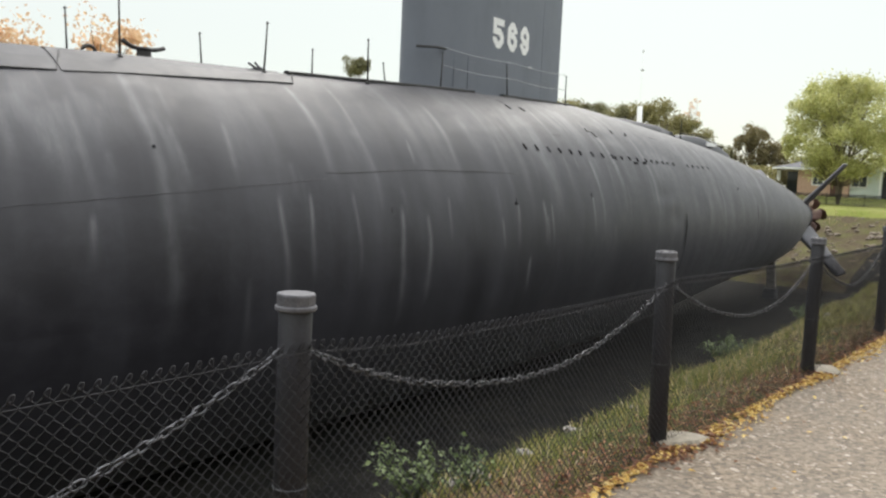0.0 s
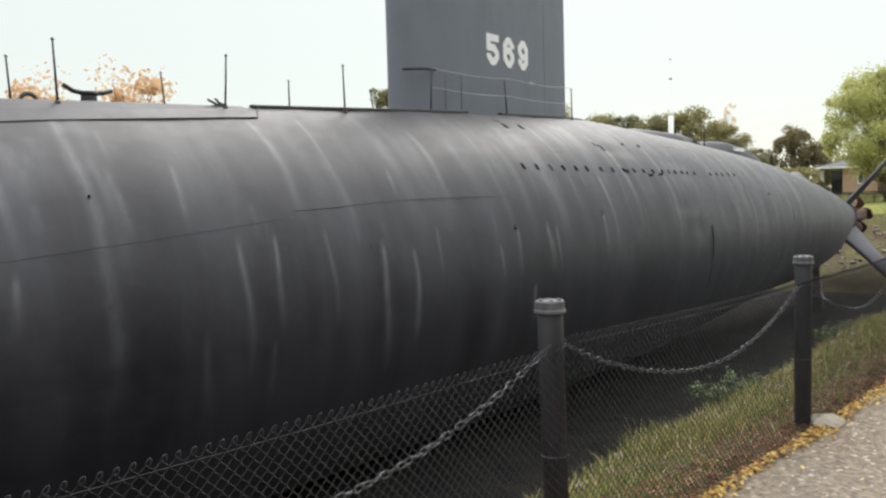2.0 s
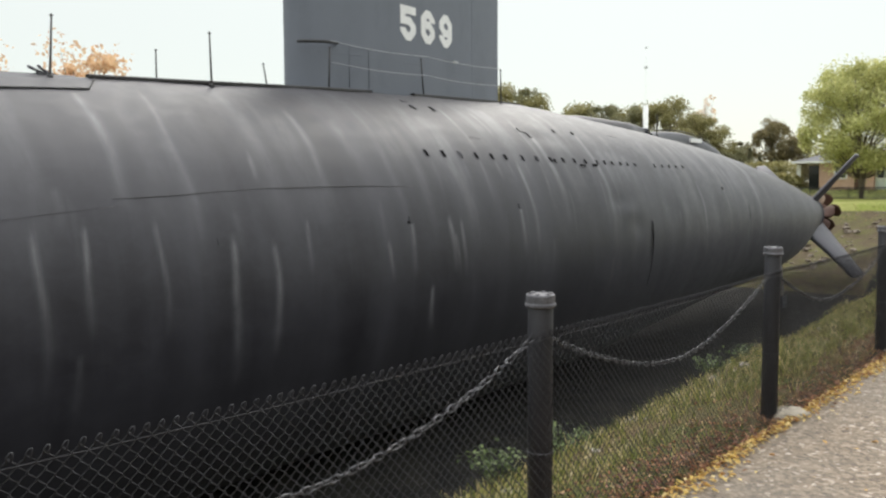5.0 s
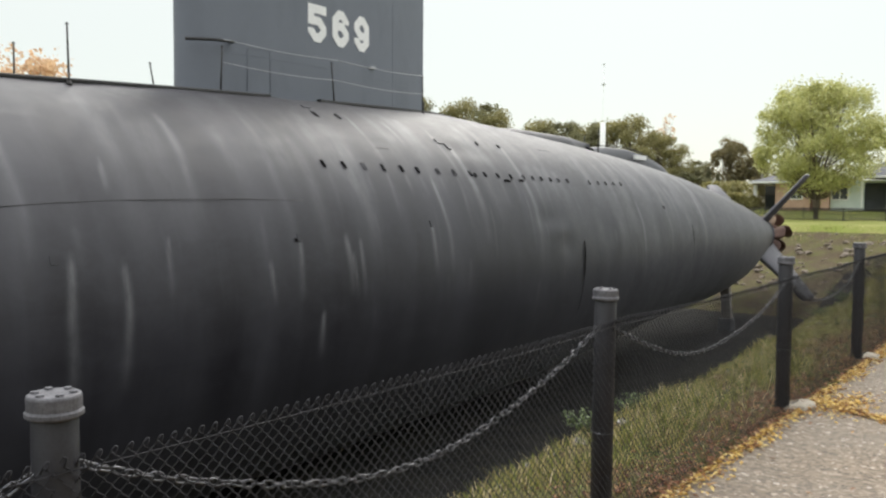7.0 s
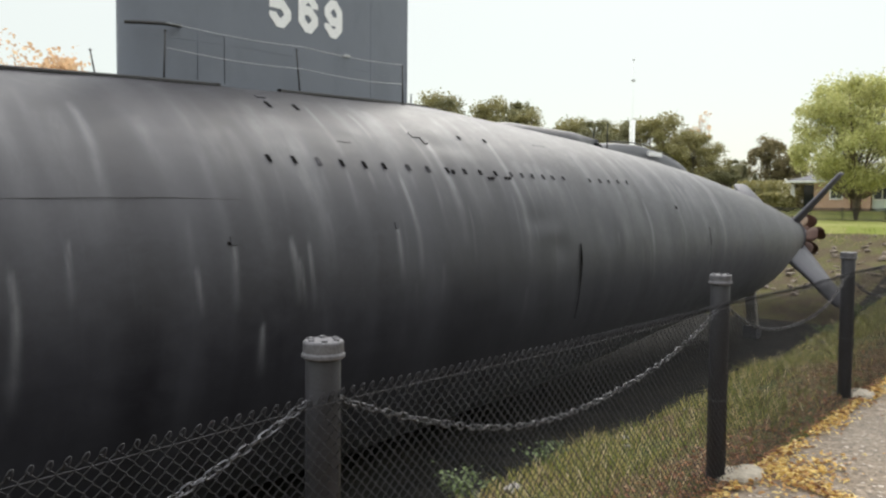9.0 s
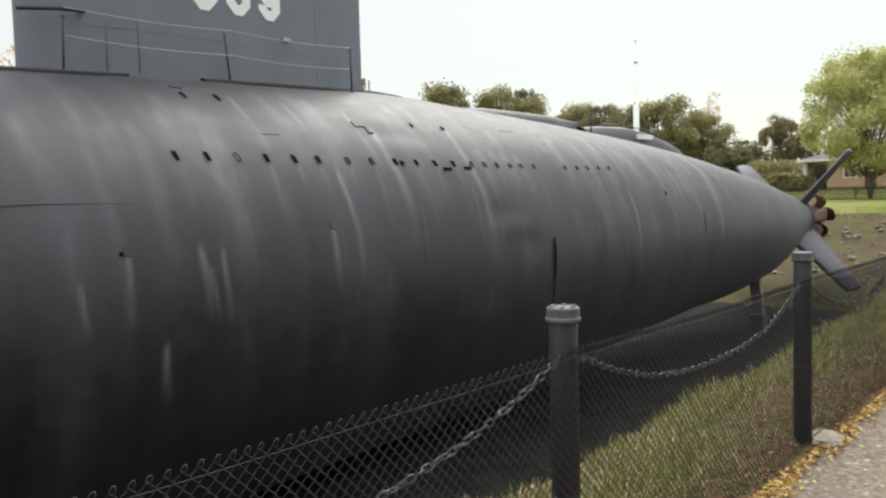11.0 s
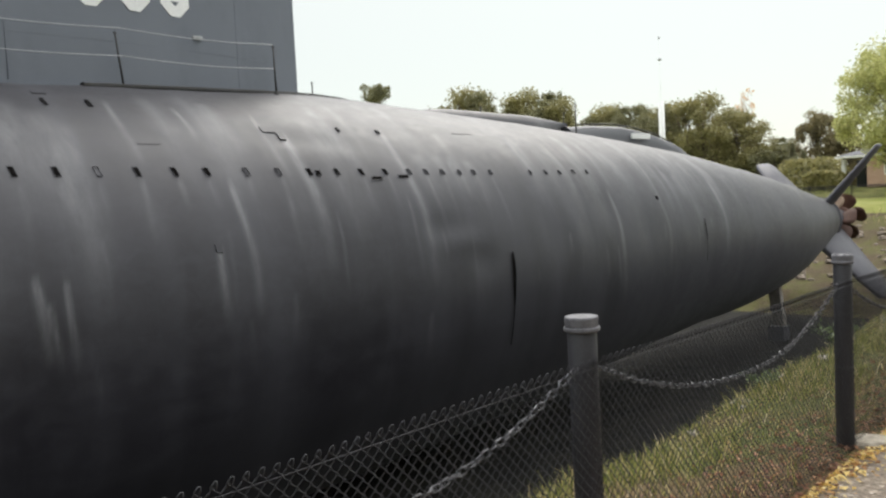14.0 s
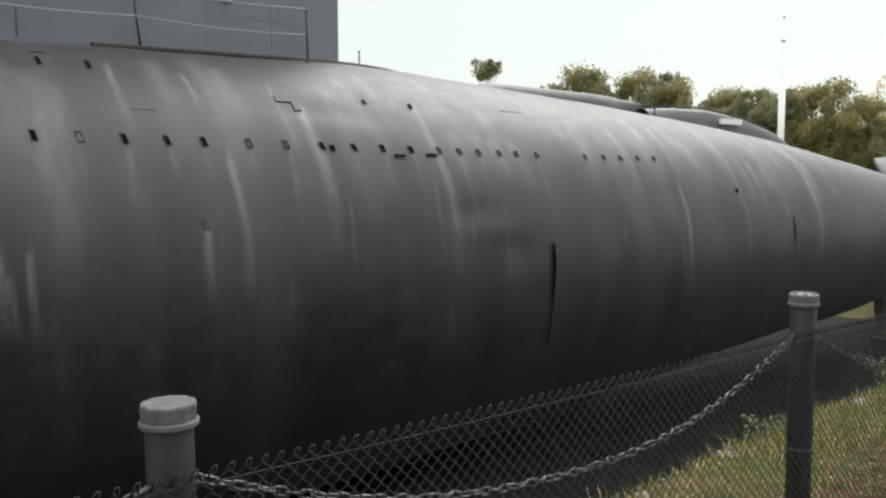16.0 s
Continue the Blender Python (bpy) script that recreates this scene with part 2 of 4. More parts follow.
M_DARKLEAF = leafy("dark_green_leaves", [(0.0, (0.17, 0.175, 0.09)), (0.5, (0.22, 0.215, 0.115)), (1.0, (0.28, 0.26, 0.15))], 0.45)
M_OLIVE = leafy("olive_leaves", [(0.0, (0.21, 0.2, 0.085)), (0.5, (0.27, 0.25, 0.11)), (1.0, (0.34, 0.3, 0.14))], 0.45)
M_BROWNWOOD = leafy("brownish_leaves", [(0.0, (0.17, 0.145, 0.075)), (0.5, (0.23, 0.2, 0.1)), (1.0, (0.29, 0.24, 0.135))], 0.45)
M_AUTUMN = leafy("autumn_leaves", [(0.0, (0.55, 0.36, 0.22)), (0.5, (0.68, 0.48, 0.3)), (1.0, (0.76, 0.6, 0.4))], 0.55)
M_SIDING = speckled("pale_siding", (0.5, 0.58, 0.55), (0.6, 0.66, 0.63), 2, 0.7)
M_BRICKFAR = speckled("tan_brick_wall", (0.4, 0.26, 0.19), (0.48, 0.33, 0.25), 3, 0.85)
M_ROOF = speckled("grey_shingle", (0.08, 0.08, 0.085), (0.13, 0.13, 0.14), 3, 0.9)
M_TRIM = speckled("white_trim", (0.7, 0.72, 0.7), (0.8, 0.8, 0.78), 3, 0.6)
# window glass, also the flat dark that stands for carport and porch shade
M_PANE = speckled("dark_glass_and_shade", (0.02, 0.024, 0.026), (0.04, 0.045, 0.05), 1, 0.12)
M_ROAD = speckled("pale_road", (0.3, 0.29, 0.27), (0.38, 0.37, 0.35), 0.6, 0.9)


# ---- mesh helpers ----
def mesh_of(name, bm, material, smooth=False):
    me = bpy.data.meshes.new(name)
    if smooth:
        for f in bm.faces:
            f.smooth = True
    bm.to_mesh(me)
    bm.free()
    me.materials.append(material)
    return me


def raw_mesh(name, verts, faces, material, smooth=False):
    me = bpy.data.meshes.new(name)
    me.from_pydata(verts, [], faces)
    me.materials.append(material)
    if smooth:
        me.polygons.foreach_set("use_smooth", [True] * len(me.polygons))
    return me


def part(name, bm, material, parent, label="", smooth=False):
    me = bm if isinstance(bm, bpy.types.Mesh) else mesh_of(name, bm, material, smooth)
    ob = new(name, me)
    if parent is not None:
        ob.parent = parent
    if label:
        ob["label"] = label
    return ob


def thing(name, label, category, at=(0, 0, 0), group="", kind=""):
    ob = new(name)
    ob.location = at
    return tagged(ob, label, category, group, kind)


def box(bm, x0, x1, y0, y1, z0, z1, bevel=0.0):
    m = Matrix.Translation(((x0 + x1) / 2, (y0 + y1) / 2, (z0 + z1) / 2)) @ Matrix.Diagonal((x1 - x0, y1 - y0, z1 - z0, 1))
    made = bmesh.ops.create_cube(bm, size=1, matrix=m)
    if bevel:
        edges = {e for v in made["verts"] for e in v.link_edges}
        bmesh.ops.bevel(bm, geom=list(edges), offset=bevel, segments=2, affect="EDGES", profile=0.6)
    return bm


def lathe(bm, profile, seg=28, at=(0, 0, 0)):
    """Turns (radius, height) pairs round z."""
    rings = []
    for r, h in profile:
        rings.append([bm.verts.new((at[0] + r * math.cos(i * math.tau / seg), at[1] + r * math.sin(i * math.tau / seg), at[2] + h)) for i in range(seg)])
    for a, b in zip(rings, rings[1:]):
        for i in range(seg):
            bm.faces.new((a[i], a[(i + 1) % seg], b[(i + 1) % seg], b[i]))
    bm.faces.new(rings[0][::-1])
    bm.faces.new(rings[-1])
    return bm


def tube_data(points, radius, sides=5, verts=None, faces=None, closed=False, taper=1.0):
    """Adds a tube along points to vertex and face lists."""
    verts = [] if verts is None else verts
    faces = [] if faces is None else faces
    pts = [Vector(p) for p in points]
    n = len(pts)
    start = len(verts)
    for i, p in enumerate(pts):
        d = (pts[(i + 1) % n] - pts[i - 1]) if closed else (pts[min(i + 1, n - 1)] - pts[max(i - 1, 0)])
        d = d.normalized() if d.length > 1e-9 else Vector((0, 0, 1))
        up = Vector((0, 1, 0)) if abs(d.y) < 0.9 else Vector((1, 0, 0))
        u = d.cross(up).normalized()
        v = d.cross(u)
        r = radius * (1 + (taper - 1) * i / max(1, n - 1))
        for s in range(sides):
            a = s * math.tau / sides
            verts.append(tuple(p + r * (math.cos(a) * u + math.sin(a) * v)))
    for i in range(n if closed else n - 1):
        j = (i + 1) % n
        for s in range(sides):
            faces.append((start + i * sides + s, start + i * sides + (s + 1) % sides, start + j * sides + (s + 1) % sides, start + j * sides + s))
    if not closed:
        faces.append(tuple(start + s for s in range(sides))[::-1])
        faces.append(tuple(start + (n - 1) * sides + s for s in range(sides)))
    return verts, faces


def tube(name, points, radius, material, parent, sides=6, label="", closed=False, taper=1.0):
    v, f = tube_data(points, radius, sides, closed=closed, taper=taper)
    return part(name, raw_mesh(name, v, f, material, True), material, parent, label)


def lerp_table(table, x):
    for (a, va), (b, vb) in zip(table, table[1:]):
        if x <= b:
            return va + (vb - va) * max(0.0, (x - a) / (b - a))
    return table[-1][1]


def smooth_table(table, x, w=1.2):
    return sum(lerp_table(table, x + w * k / 3) for k in range(-3, 4)) / 7


# ---- plan: x along the fence, y towards the boat, z up ----
AXIS_Y, GROUND = 13.05, -0.13
RADII = [(-28, 0.02), (-27.6, 0.9), (-26.5, 1.7), (-24, 2.6), (-20, 3.4), (-13, 4.0), (-5, 4.14), (2, 4.17), (14, 4.17), (20, 4.06), (25, 3.76), (29, 3.42), (33.5, 3.02), (38, 2.65), (42, 2.14), (44.5, 1.62), (46.2, 1.2), (47.4, 0.98)]
FENCE = [(-40, 0.0), (0, 0.0), (3, -0.05), (6, -0.05), (9, -0.02), (12, 0.06), (15, 0.2), (18, 0.38), (24, 0.9), (40, 2.6)]


def hull_r(x):
    return max(0.02, smooth_table(RADII, x, 1.5) if -26 < x < 46 else lerp_table(RADII, x))


def axis_z(x):
    return -0.1 - 0.022 * max(0.0, 20 - x) + lerp_table([(24, 0.0), (31, 0.06), (34, 0.03), (38, -0.15), (42, -0.22), (44.5, -0.12), (47.4, 0.0)], x)


def deck_z(x):
    return lerp_table([(-30, 1.8), (-1, 3.0), (2.4, 3.2), (6.4, 3.36), (8, 3.43), (12, 3.63), (20, 3.91), (24, 3.82), (27, 3.6), (60, 3.6)], x)


def hull_point(x, a, out=0.0):
    """A point of the hull's skin, a degrees up from the waterline on the path's side; out: metres off it."""
    r = hull_r(x) + out
    y, z = AXIS_Y - r * math.cos(radians(a)), axis_z(x) + r * math.sin(radians(a))
    return Vector((x, y, min(z, deck_z(x) + out)))


def hull_at_z(x, z, out=0.0):
    s = max(-1, min(1, (z - axis_z(x)) / hull_r(x)))
    return hull_point(x, math.degrees(math.asin(s)), out)


def fence_y(x):
    return lerp_table(FENCE, x)


def bank_crest(x):
    return lerp_table([(-40, 0.95), (-0.3, 1.04), (2.5, 1.16), (4.4, 1.25), (6.4, 1.3), (8.6, 1.5), (12.5, 1.55), (20, 1.62), (40, 2.2), (60, 2.2)], x)


def ground_z(x, y):
    """Level ground, cut by the basin in which the boat lies, with an unseen bank added behind the walkway."""
    c = fence_y(x) + bank_crest(x)
    if y < fence_y(x):
        near = 0.0
    elif y < c:
        near = -0.35 * ((y - fence_y(x)) / (c - fence_y(x))) ** 1.4
    else:
        near = -0.35 - 1.1 * (y - c)
    far = -0.5 * max(0.0, 27 - y)
    stern = lerp_table([(-50, -5), (47, -4.6), (49, -3.4), (56, -1.7), (62, 0.3), (70, 0.3), (86, 0.4), (90, 1.05), (130, 1.05), (400, 1.0)], x)
    bow = lerp_table([(-60, 0.0), (-40, 0.0), (-32, -5), (60, -5)], x)
    if y < -7:
        # added bank out of view: keeps low sky light off the hull, less so aft
        near = min(lerp_table([(-60, 13.0), (4, 13.0), (34, 0.0), (60, 0.0)], x), 0.95 * (-7 - y))
    z = GROUND + max(near, far, bow, stern if stern < 0 else -10)
    if x > 56 and stern >= 0:
        z = max(z, GROUND + stern)
    if z < -4.35:
        z = -4.35
    k = 0.05 if y > fence_y(x) + 0.3 else 0.0
    return z + k * (noise.noise((x * 0.9, y * 0.9, 0)) + 0.6 * noise.noise((x * 2.7, y * 2.7, 4)))


# ---- ground ----
def steps(stops):
    out = []
    for (a, b, d) in stops:
        n = max(1, round((b - a) / d))
        out += [a + (b - a) * i / n for i in range(n)]
    return out + [stops[-1][1]]


def build_ground():
    xs = steps([(-2500, -300, 600), (-300, -60, 40), (-60, -12, 4), (-12, 26, 0.25), (26, 66, 0.6), (66, 120, 4), (120, 400, 50), (400, 2500, 500)])
    ys = steps([(-2500, -200, 600), (-200, -20, 30), (-20, -2, 3), (-2, 5, 0.16), (5, 30, 1.0), (30, 120, 6), (120, 400, 40), (400, 2500, 500)])
    verts, faces = [], []
    for x in xs:
        for y in ys:
            verts.append((x, y, ground_z(x, y) - (0.06 if y < fence_y(x) - 0.16 and -60 < x < 80 else 0.0)))
    n = len(ys)
    for i in range(len(xs) - 1):
        for j in range(n - 1):
            a = i * n + j
            faces.append((a, a + n, a + n + 1, a + 1))
    me = raw_mesh("ground", verts, faces, M_GROUND, True)
    me.materials.append(M_LAWN)
    me.materials.append(M_SHADED_BASIN)
    me.materials.append(M_DIRT)
    for p in me.polygons:
        cx, cy = p.center[0], p.center[1]
        if (60.5 < cx < 90 or cx >= 90 or cy > 28) and cx > 40:
            p.material_index = 1
        elif cy < -8 and cx < 34:
            # the added light-blocking bank, in dirt so that it reflects little
            p.material_index = 3
        elif 47.5 < cx < 60.6 and p.center[2] < 0.0 and cy > fence_y(cx) + 1.5 and (cx > 54 or cy > 10):
            p.material_index = 3
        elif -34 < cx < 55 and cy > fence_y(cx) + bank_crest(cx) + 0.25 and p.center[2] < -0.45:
            # beyond the crest: soil with the boat's shade coloured in
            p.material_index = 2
    tagged(new("ground", me), "rough grassy bank dropping into a dry basin", "ground", kind="structure")


build_ground()


def build_pavement():
    verts, faces = [], []
    xs = steps([(-45, -10, 1.5), (-10, 24, 0.12), (24, 60, 1.0)])
    for i, x in enumerate(xs):
        e = fence_y(x) - 0.13 + 0.05 * noise.noise((x * 1.3, 0, 0)) + 0.03 * noise.noise((x * 5, 3, 0))
        sag = 0.008 * noise.noise((x * 0.6, 7, 0))
        for y, z in ((e + 0.02, -0.1), (e, -0.012), (e - 0.05, 0.0 + sag), (e - 0.6, 0.006), (-2.2, 0.01), (-5.5, 0.0)):
            verts.append((x, y, GROUND + z))
    for i in range(len(xs) - 1):
        for j in range(5):
            a = i * 6 + j
            faces.append((a, a + 1, a + 7, a + 6))
    tagged(new("pavement", raw_mesh("pavement", verts, faces, M_PATH)), "worn grey asphalt walkway with exposed aggregate", "pavement", kind="structure")


build_pavement()
bm = bmesh.new()
box(bm, 83, 87, -120, 160, GROUND - 0.3, GROUND + 0.26)
tagged(part("road", bm, M_ROAD, None), "pale road in front of the house", "road", kind="structure")


# ---- the submarine ----
boat = thing("submarine", "dark grey submarine with streaked weathered paint in a basin", "submarine", (10, AXIS_Y, -4.35))


def boat_part(name, bm, material, parent=None, label="", smooth=False):
    ob = part(name, bm, material, None, label, smooth)
    ob.parent = parent or boat
    ob.matrix_parent_inverse = (parent or boat).matrix_basis.inverted() if parent is None else Matrix()
    return ob


# rain and salt runs: where each starts along the hull, degrees above the waterline, degrees that it runs down
RUNS = [(4.7, 20, 24), (5.35, 20, 17), (6.48, 20, 18), (7.71, 15, 26), (8.51, 13, 20), (1.25, 17, 8), (3.94, 39, 13), (6.1, 55, 25), (7.2, 57, 34), (2.5, 53, 48), (1.35, 43, 20),
        (8.5, 36, 6), (9.29, 18, 10), (11.86, 16, 12), (13.05, 16, 12), (13.4, 15, 13), (15.6, 18, 12), (16.15, 33, 24), (12.36, -2, 10), (11.2, 11, 8), (10.0, 52, 24), (14.85, 60, 18)]
RUNS_AFT = [(13.17, 11, 9), (17.25, 55, 18), (19.9, 49, 36), (17.61, 47, 29), (32.95, 41, 36), (29.1, 58, 57), (26.6, 28, 34), (21.2, 39, 7), (15.9, 57, 10)]


def stain_runs():
    rnd = random.Random(31)
    runs = [(x, a, d, rnd.uniform(0.035, 0.07) if d < 20 else rnd.uniform(0.06, 0.11), rnd.uniform(0.6, 1.0)) for x, a, d in RUNS + RUNS_AFT]
    for k in range(95):
        x = rnd.uniform(-6, 35)
        runs.append((x, rnd.uniform(42, 66), rnd.uniform(15, 40), rnd.uniform(0.08, 0.3), rnd.uniform(0.13, 0.45)))
    for k in range(30):
        runs.append((rnd.uniform(-6, 33), rnd.uniform(-5, 32), rnd.uniform(5, 16), rnd.uniform(0.03, 0.08), rnd.uniform(0.1, 0.35)))
    for x in HOLES:
        runs.append((x, 34, rnd.uniform(5, 16), 0.05, rnd.uniform(0.15, 0.4)))
    for x, a in ((1.2, 42), (1.6, 45), (0.9, 40), (0.6, 44), (2.0, 47), (0.3, 48), (20.4, 40), (20.9, 41), (21.3, 40), (21.8, 39), (30.2, 40), (30.7, 39)):
        runs.append((x, a, 12, 0.2, 0.45))
    for k in range(22):
        runs.append((rnd.uniform(-1.5, 3.2), rnd.uniform(30, 52), rnd.uniform(4, 12), rnd.uniform(0.03, 0.09), rnd.uniform(0.2, 0.5)))
    return runs


HOLES = [13.07, 13.61, 14.16, 14.72, 15.29, 15.81, 16.49, 17.08, 17.69, 18.26, 18.8, 19.36, 19.95, 20.4, 20.86, 21.36, 21.8, 22.34]


# dents in the plating: place along the hull, height, reach along and up, depth
DENTS = [(20.35, 1.12, 0.55, 0.22, -0.035), (20.9, 0.82, 0.5, 0.2, 0.026), (21.3, 0.45, 0.4, 0.3, -0.035), (23.6, 0.9, 0.35, 0.5, -0.03), (24.6, 0.7, 0.3, 0.6, 0.03), (18.2, 2.75, 0.6, 0.15, -0.025), (26.2, 1.3, 0.5, 0.4, -0.03), (27.9, 0.6, 0.4, 0.6, -0.03)]


def build_hull():
    xs = steps([(-28, -20, 0.5), (-20, -6, 0.7), (-6, 36, 0.045), (36, 47.4, 0.3)])
    angles = [-34 + 106 * k / 62 for k in range(62)] + [72 + 254 * k / 44 for k in range(44)]
    seg = len(angles)
    arr_x, arr_a = np.array(xs), np.array(angles)
    stain = np.zeros((len(xs), seg))
    for x, a, d, w, k in stain_runs():
        lo, hi = np.searchsorted(arr_x, [x - 4 * w - 0.1, x + 4 * w + 0.1])
        if hi <= lo:
            continue
        u = (a - arr_a) / d
        along = np.where((u >= -0.06) & (u <= 1.3), np.clip((u + 0.06) / 0.12, 0, 1) * np.clip(1.3 - u, 0, 1) ** 0.9, 0)
        bend = 0.03 * np.sin(arr_a * 0.21 + x * 3)
        across = np.exp(-((arr_x[lo:hi, None] - x - bend[None, :]) / (w * (0.65 + 0.5 * np.clip(u, 0, 1))[None, :])) ** 2)
        stain[lo:hi] = np.maximum(stain[lo:hi], 0) + (1 - stain[lo:hi]) * k * along[None, :] * across
    verts, faces = [], []
    for x in xs:
        r0, az = hull_r(x), axis_z(x)
        for a in angles:
            p = hull_point(x, a)
            d = 0.018 * noise.noise((x * 0.55, p.y * 0.5, p.z * 0.5)) + 0.008 * noise.noise((x * 1.4, p.y * 0.9, p.z * 1.1))
            if 15 < x < 32 and -30 < a < 80:
                d += sum(h * math.exp(-((x - cx) / sx) ** 2 - ((p.z - cz) / sz) ** 2) for cx, cz, sx, sz, h in DENTS)
            u = Vector((0, p.y - AXIS_Y, p.z - az))
            u = u.normalized() if u.length > 0.1 else Vector((0, 0, 0))
            verts.append(tuple(p + d * u))
    for i in range(len(xs) - 1):
        for q in range(seg):
            a, b = i * seg + q, i * seg + (q + 1) % seg
            faces.append((a, b, b + seg, a + seg))
    faces.append(tuple(range(seg)))
    last = (len(xs) - 1) * seg
    faces.append(tuple(last + q for q in range(seg))[::-1])
    me = raw_mesh("hull", verts, faces, M_HULL, True)
    layer = me.attributes.new("stain", "FLOAT", "POINT")
    layer.data.foreach_set("value", stain.astype(np.float32).ravel())
    boat_part("hull", me, M_HULL)


build_hull()


def skin_strip(name, xs, a0, a1, out, material, label="", n=6, parent=None):
    """A shell that lies on the hull, from angle a0 to a1 along the places xs, with its edges turned down to the skin."""
    verts, faces = [], []
    m = n + 3
    for x in xs:
        lo = a0(x) if callable(a0) else a0
        hi = a1(x) if callable(a1) else a1
        row = [hull_point(x, lo, -0.01)] + [hull_point(x, lo + (hi - lo) * k / n, out) for k in range(n + 1)] + [hull_point(x, hi, -0.01)]
        verts += [tuple(p) for p in row]
    for i in range(len(xs) - 1):
        for k in range(m - 1):
            a = i * m + k
            faces.append((a, a + m, a + m + 1, a + 1))
    faces.append(tuple(range(m))[::-1])
    faces.append(tuple((len(xs) - 1) * m + k for k in range(m)))
    return boat_part(name, raw_mesh(name, verts, faces, material, name != "deck_plate"), material, parent, label)


def deck_angle(x):
    return math.degrees(math.asin(min(1, (deck_z(x) - axis_z(x)) / hull_r(x))))


# raised deck plates ahead of the sail and the dark deck edge beside it
def lip_drop(x):
    return lerp_table([(-14, 9.0), (1.5, 9.2), (1.55, 9.5), (6.4, 6.6)], x)


for a, b in ((1.55, 6.4), (-14, 1.48)):
    skin_strip("deck_plate", steps([(a, b, 0.25)]), lambda x: deck_angle(x) - lip_drop(x), lambda x: 180 - deck_angle(x) + lip_drop(x), 0.02, M_HULL, n=16)
for a, b in ((-8, 1.46), (1.58, 6.38)):
    tube_pts = [hull_point(x, deck_angle(x) - lip_drop(x) - 0.2, 0.014) for x in steps([(a, b, 0.3)])]
    tube_pts += [hull_point(b + 0.1 * k, deck_angle(b) - lip_drop(b) * (1 - 0.3 * k), 0.02) for k in (1, 2, 3)]
    v, f = tube_data(tube_pts, 0.011, 5)
    boat_part("plate_edge", raw_mesh("plate_edge", v, f, M_BLACK, True), M_BLACK)
for a, b in ((6.6, 13.4), (14.9, 23.6)):
    skin_strip("deck_edge", steps([(a, b, 0.3)]), lambda x: deck_angle(x) - 0.5, lambda x: deck_angle(x) + 1.6, 0.05, M_BLACK, "thin black deck edge strip", n=3)
# faint welded seams
SEAMS = [([(-3, 0.55), (0.5, 0.84), (2.9, 1.03), (5.9, 1.3)], M_HULL), ([(5.9, 1.4), (6.6, 1.43), (8.6, 1.54), (10.6, 1.57), (12.2, 1.55)], M_BLACK)]
for table, mat in SEAMS:
    pts = [hull_at_z(x, lerp_table(table, x) + 0.012 * noise.noise((x * 1.5, 0, 0)), 0.004) for x in steps([(table[0][0], table[-1][0], 0.3)])]
    v, f = tube_data(pts, 0.006 if mat is M_BLACK else 0.003, 4)
    boat_part("weld_seam", raw_mesh("weld_seam", v, f, mat, True), mat)

# gaps down the side: near-black strips laid on the skin for the shade within
for x, z0, z1, w in ((22.12, 0.52, -1.35, 0.05), (31.35, 0.75, -0.45, 0.03)):
    verts, faces = [], []
    zs = [z0 + (z1 - z0) * k / 16 for k in range(17)]
    for k, z in enumerate(zs):
        h = w * (0.35 + 0.65 * math.sin(math.pi * min(1, (k + 1) / 10))) * (1 + 0.3 * noise.noise((z * 4, x, 0)))
        verts += [tuple(hull_at_z(x - h + 0.02 * math.sin(z * 3), z, 0.02)), tuple(hull_at_z(x + h + 0.02 * math.sin(z * 3), z, 0.02))]
    faces = [(2 * k, 2 * k + 1, 2 * k + 3, 2 * k + 2) for k in range(16)]
    boat_part("plate_gap", raw_mesh("plate_gap", verts, faces, M_HOLE_SHADE), M_HOLE_SHADE, None, "dark strip for the shade in a gap between hull plates")


def limber_hole(x, z, w, h, lean=0.0, fill=M_HOLE_SHADE):
    """A drain slot with a thin turned rim: a flat near-black face for the shade inside, or a shallow plug."""
    c = [hull_at_z(x + sx * w / 2 + lean * sz, z + sz * h / 2, 0.016) for sx, sz in ((-1, -1), (1, -1), (1, 1), (-1, 1))]
    inner = [p.lerp(sum(c, Vector()) / 4, 0.12) for p in c]
    verts = [tuple(p) for p in inner] + [tuple(p + Vector((0, 0.09 if fill is M_HOLE_SHADE else 0.012, 0))) for p in inner]
    faces = [(4, 5, 6, 7) if fill is not M_HOLE_SHADE else (0, 1, 2, 3), (0, 4, 5, 1), (1, 5, 6, 2), (2, 6, 7, 3), (3, 7, 4, 0)]
    hole = boat_part("limber_hole", raw_mesh("limber_hole", verts, faces, fill), fill, None, "small drain slot with its inner shade as a dark face" if fill is M_HOLE_SHADE else "drain slot with a grey plug")
    v, f = tube_data(c, 0.004, 4, closed=True)
    rim = part("rim", raw_mesh("rim", v, f, M_HULL), M_HULL, None)
    rim.parent = hole
    return hole


for x in HOLES:
    limber_hole(x, 2.25 - 0.012 * (x - 13), 0.075, 0.145 - 0.005 * (x - 13), -0.012, M_PLUG if x in (14.16, 16.49, 17.08) or x > 19.5 else M_HOLE_SHADE)
for x in (23.75, 24.35, 24.9, 25.5, 26.1):
    limber_hole(x, 2.12, 0.06, 0.1, -0.01, M_PLUG)
for x, z, w, h in ((17.86, 2.17, 0.09, 0.09), (19.1, 2.06, 0.24, 0.06), (19.75, 2.08, 0.24, 0.06), (13.95, 3.32, 0.06, 0.12), (14.6, 3.32, 0.06, 0.12), (18.9, 2.98, 0.05, 0.08), (19.85, 2.96, 0.05, 0.08), (28.95, 1.4, 0.12, 0.1), (2.5, 1.7, 0.035, 0.045), (11.8, 0.86, 0.05, 0.06)):
    limber_hole(x, z, w, h)

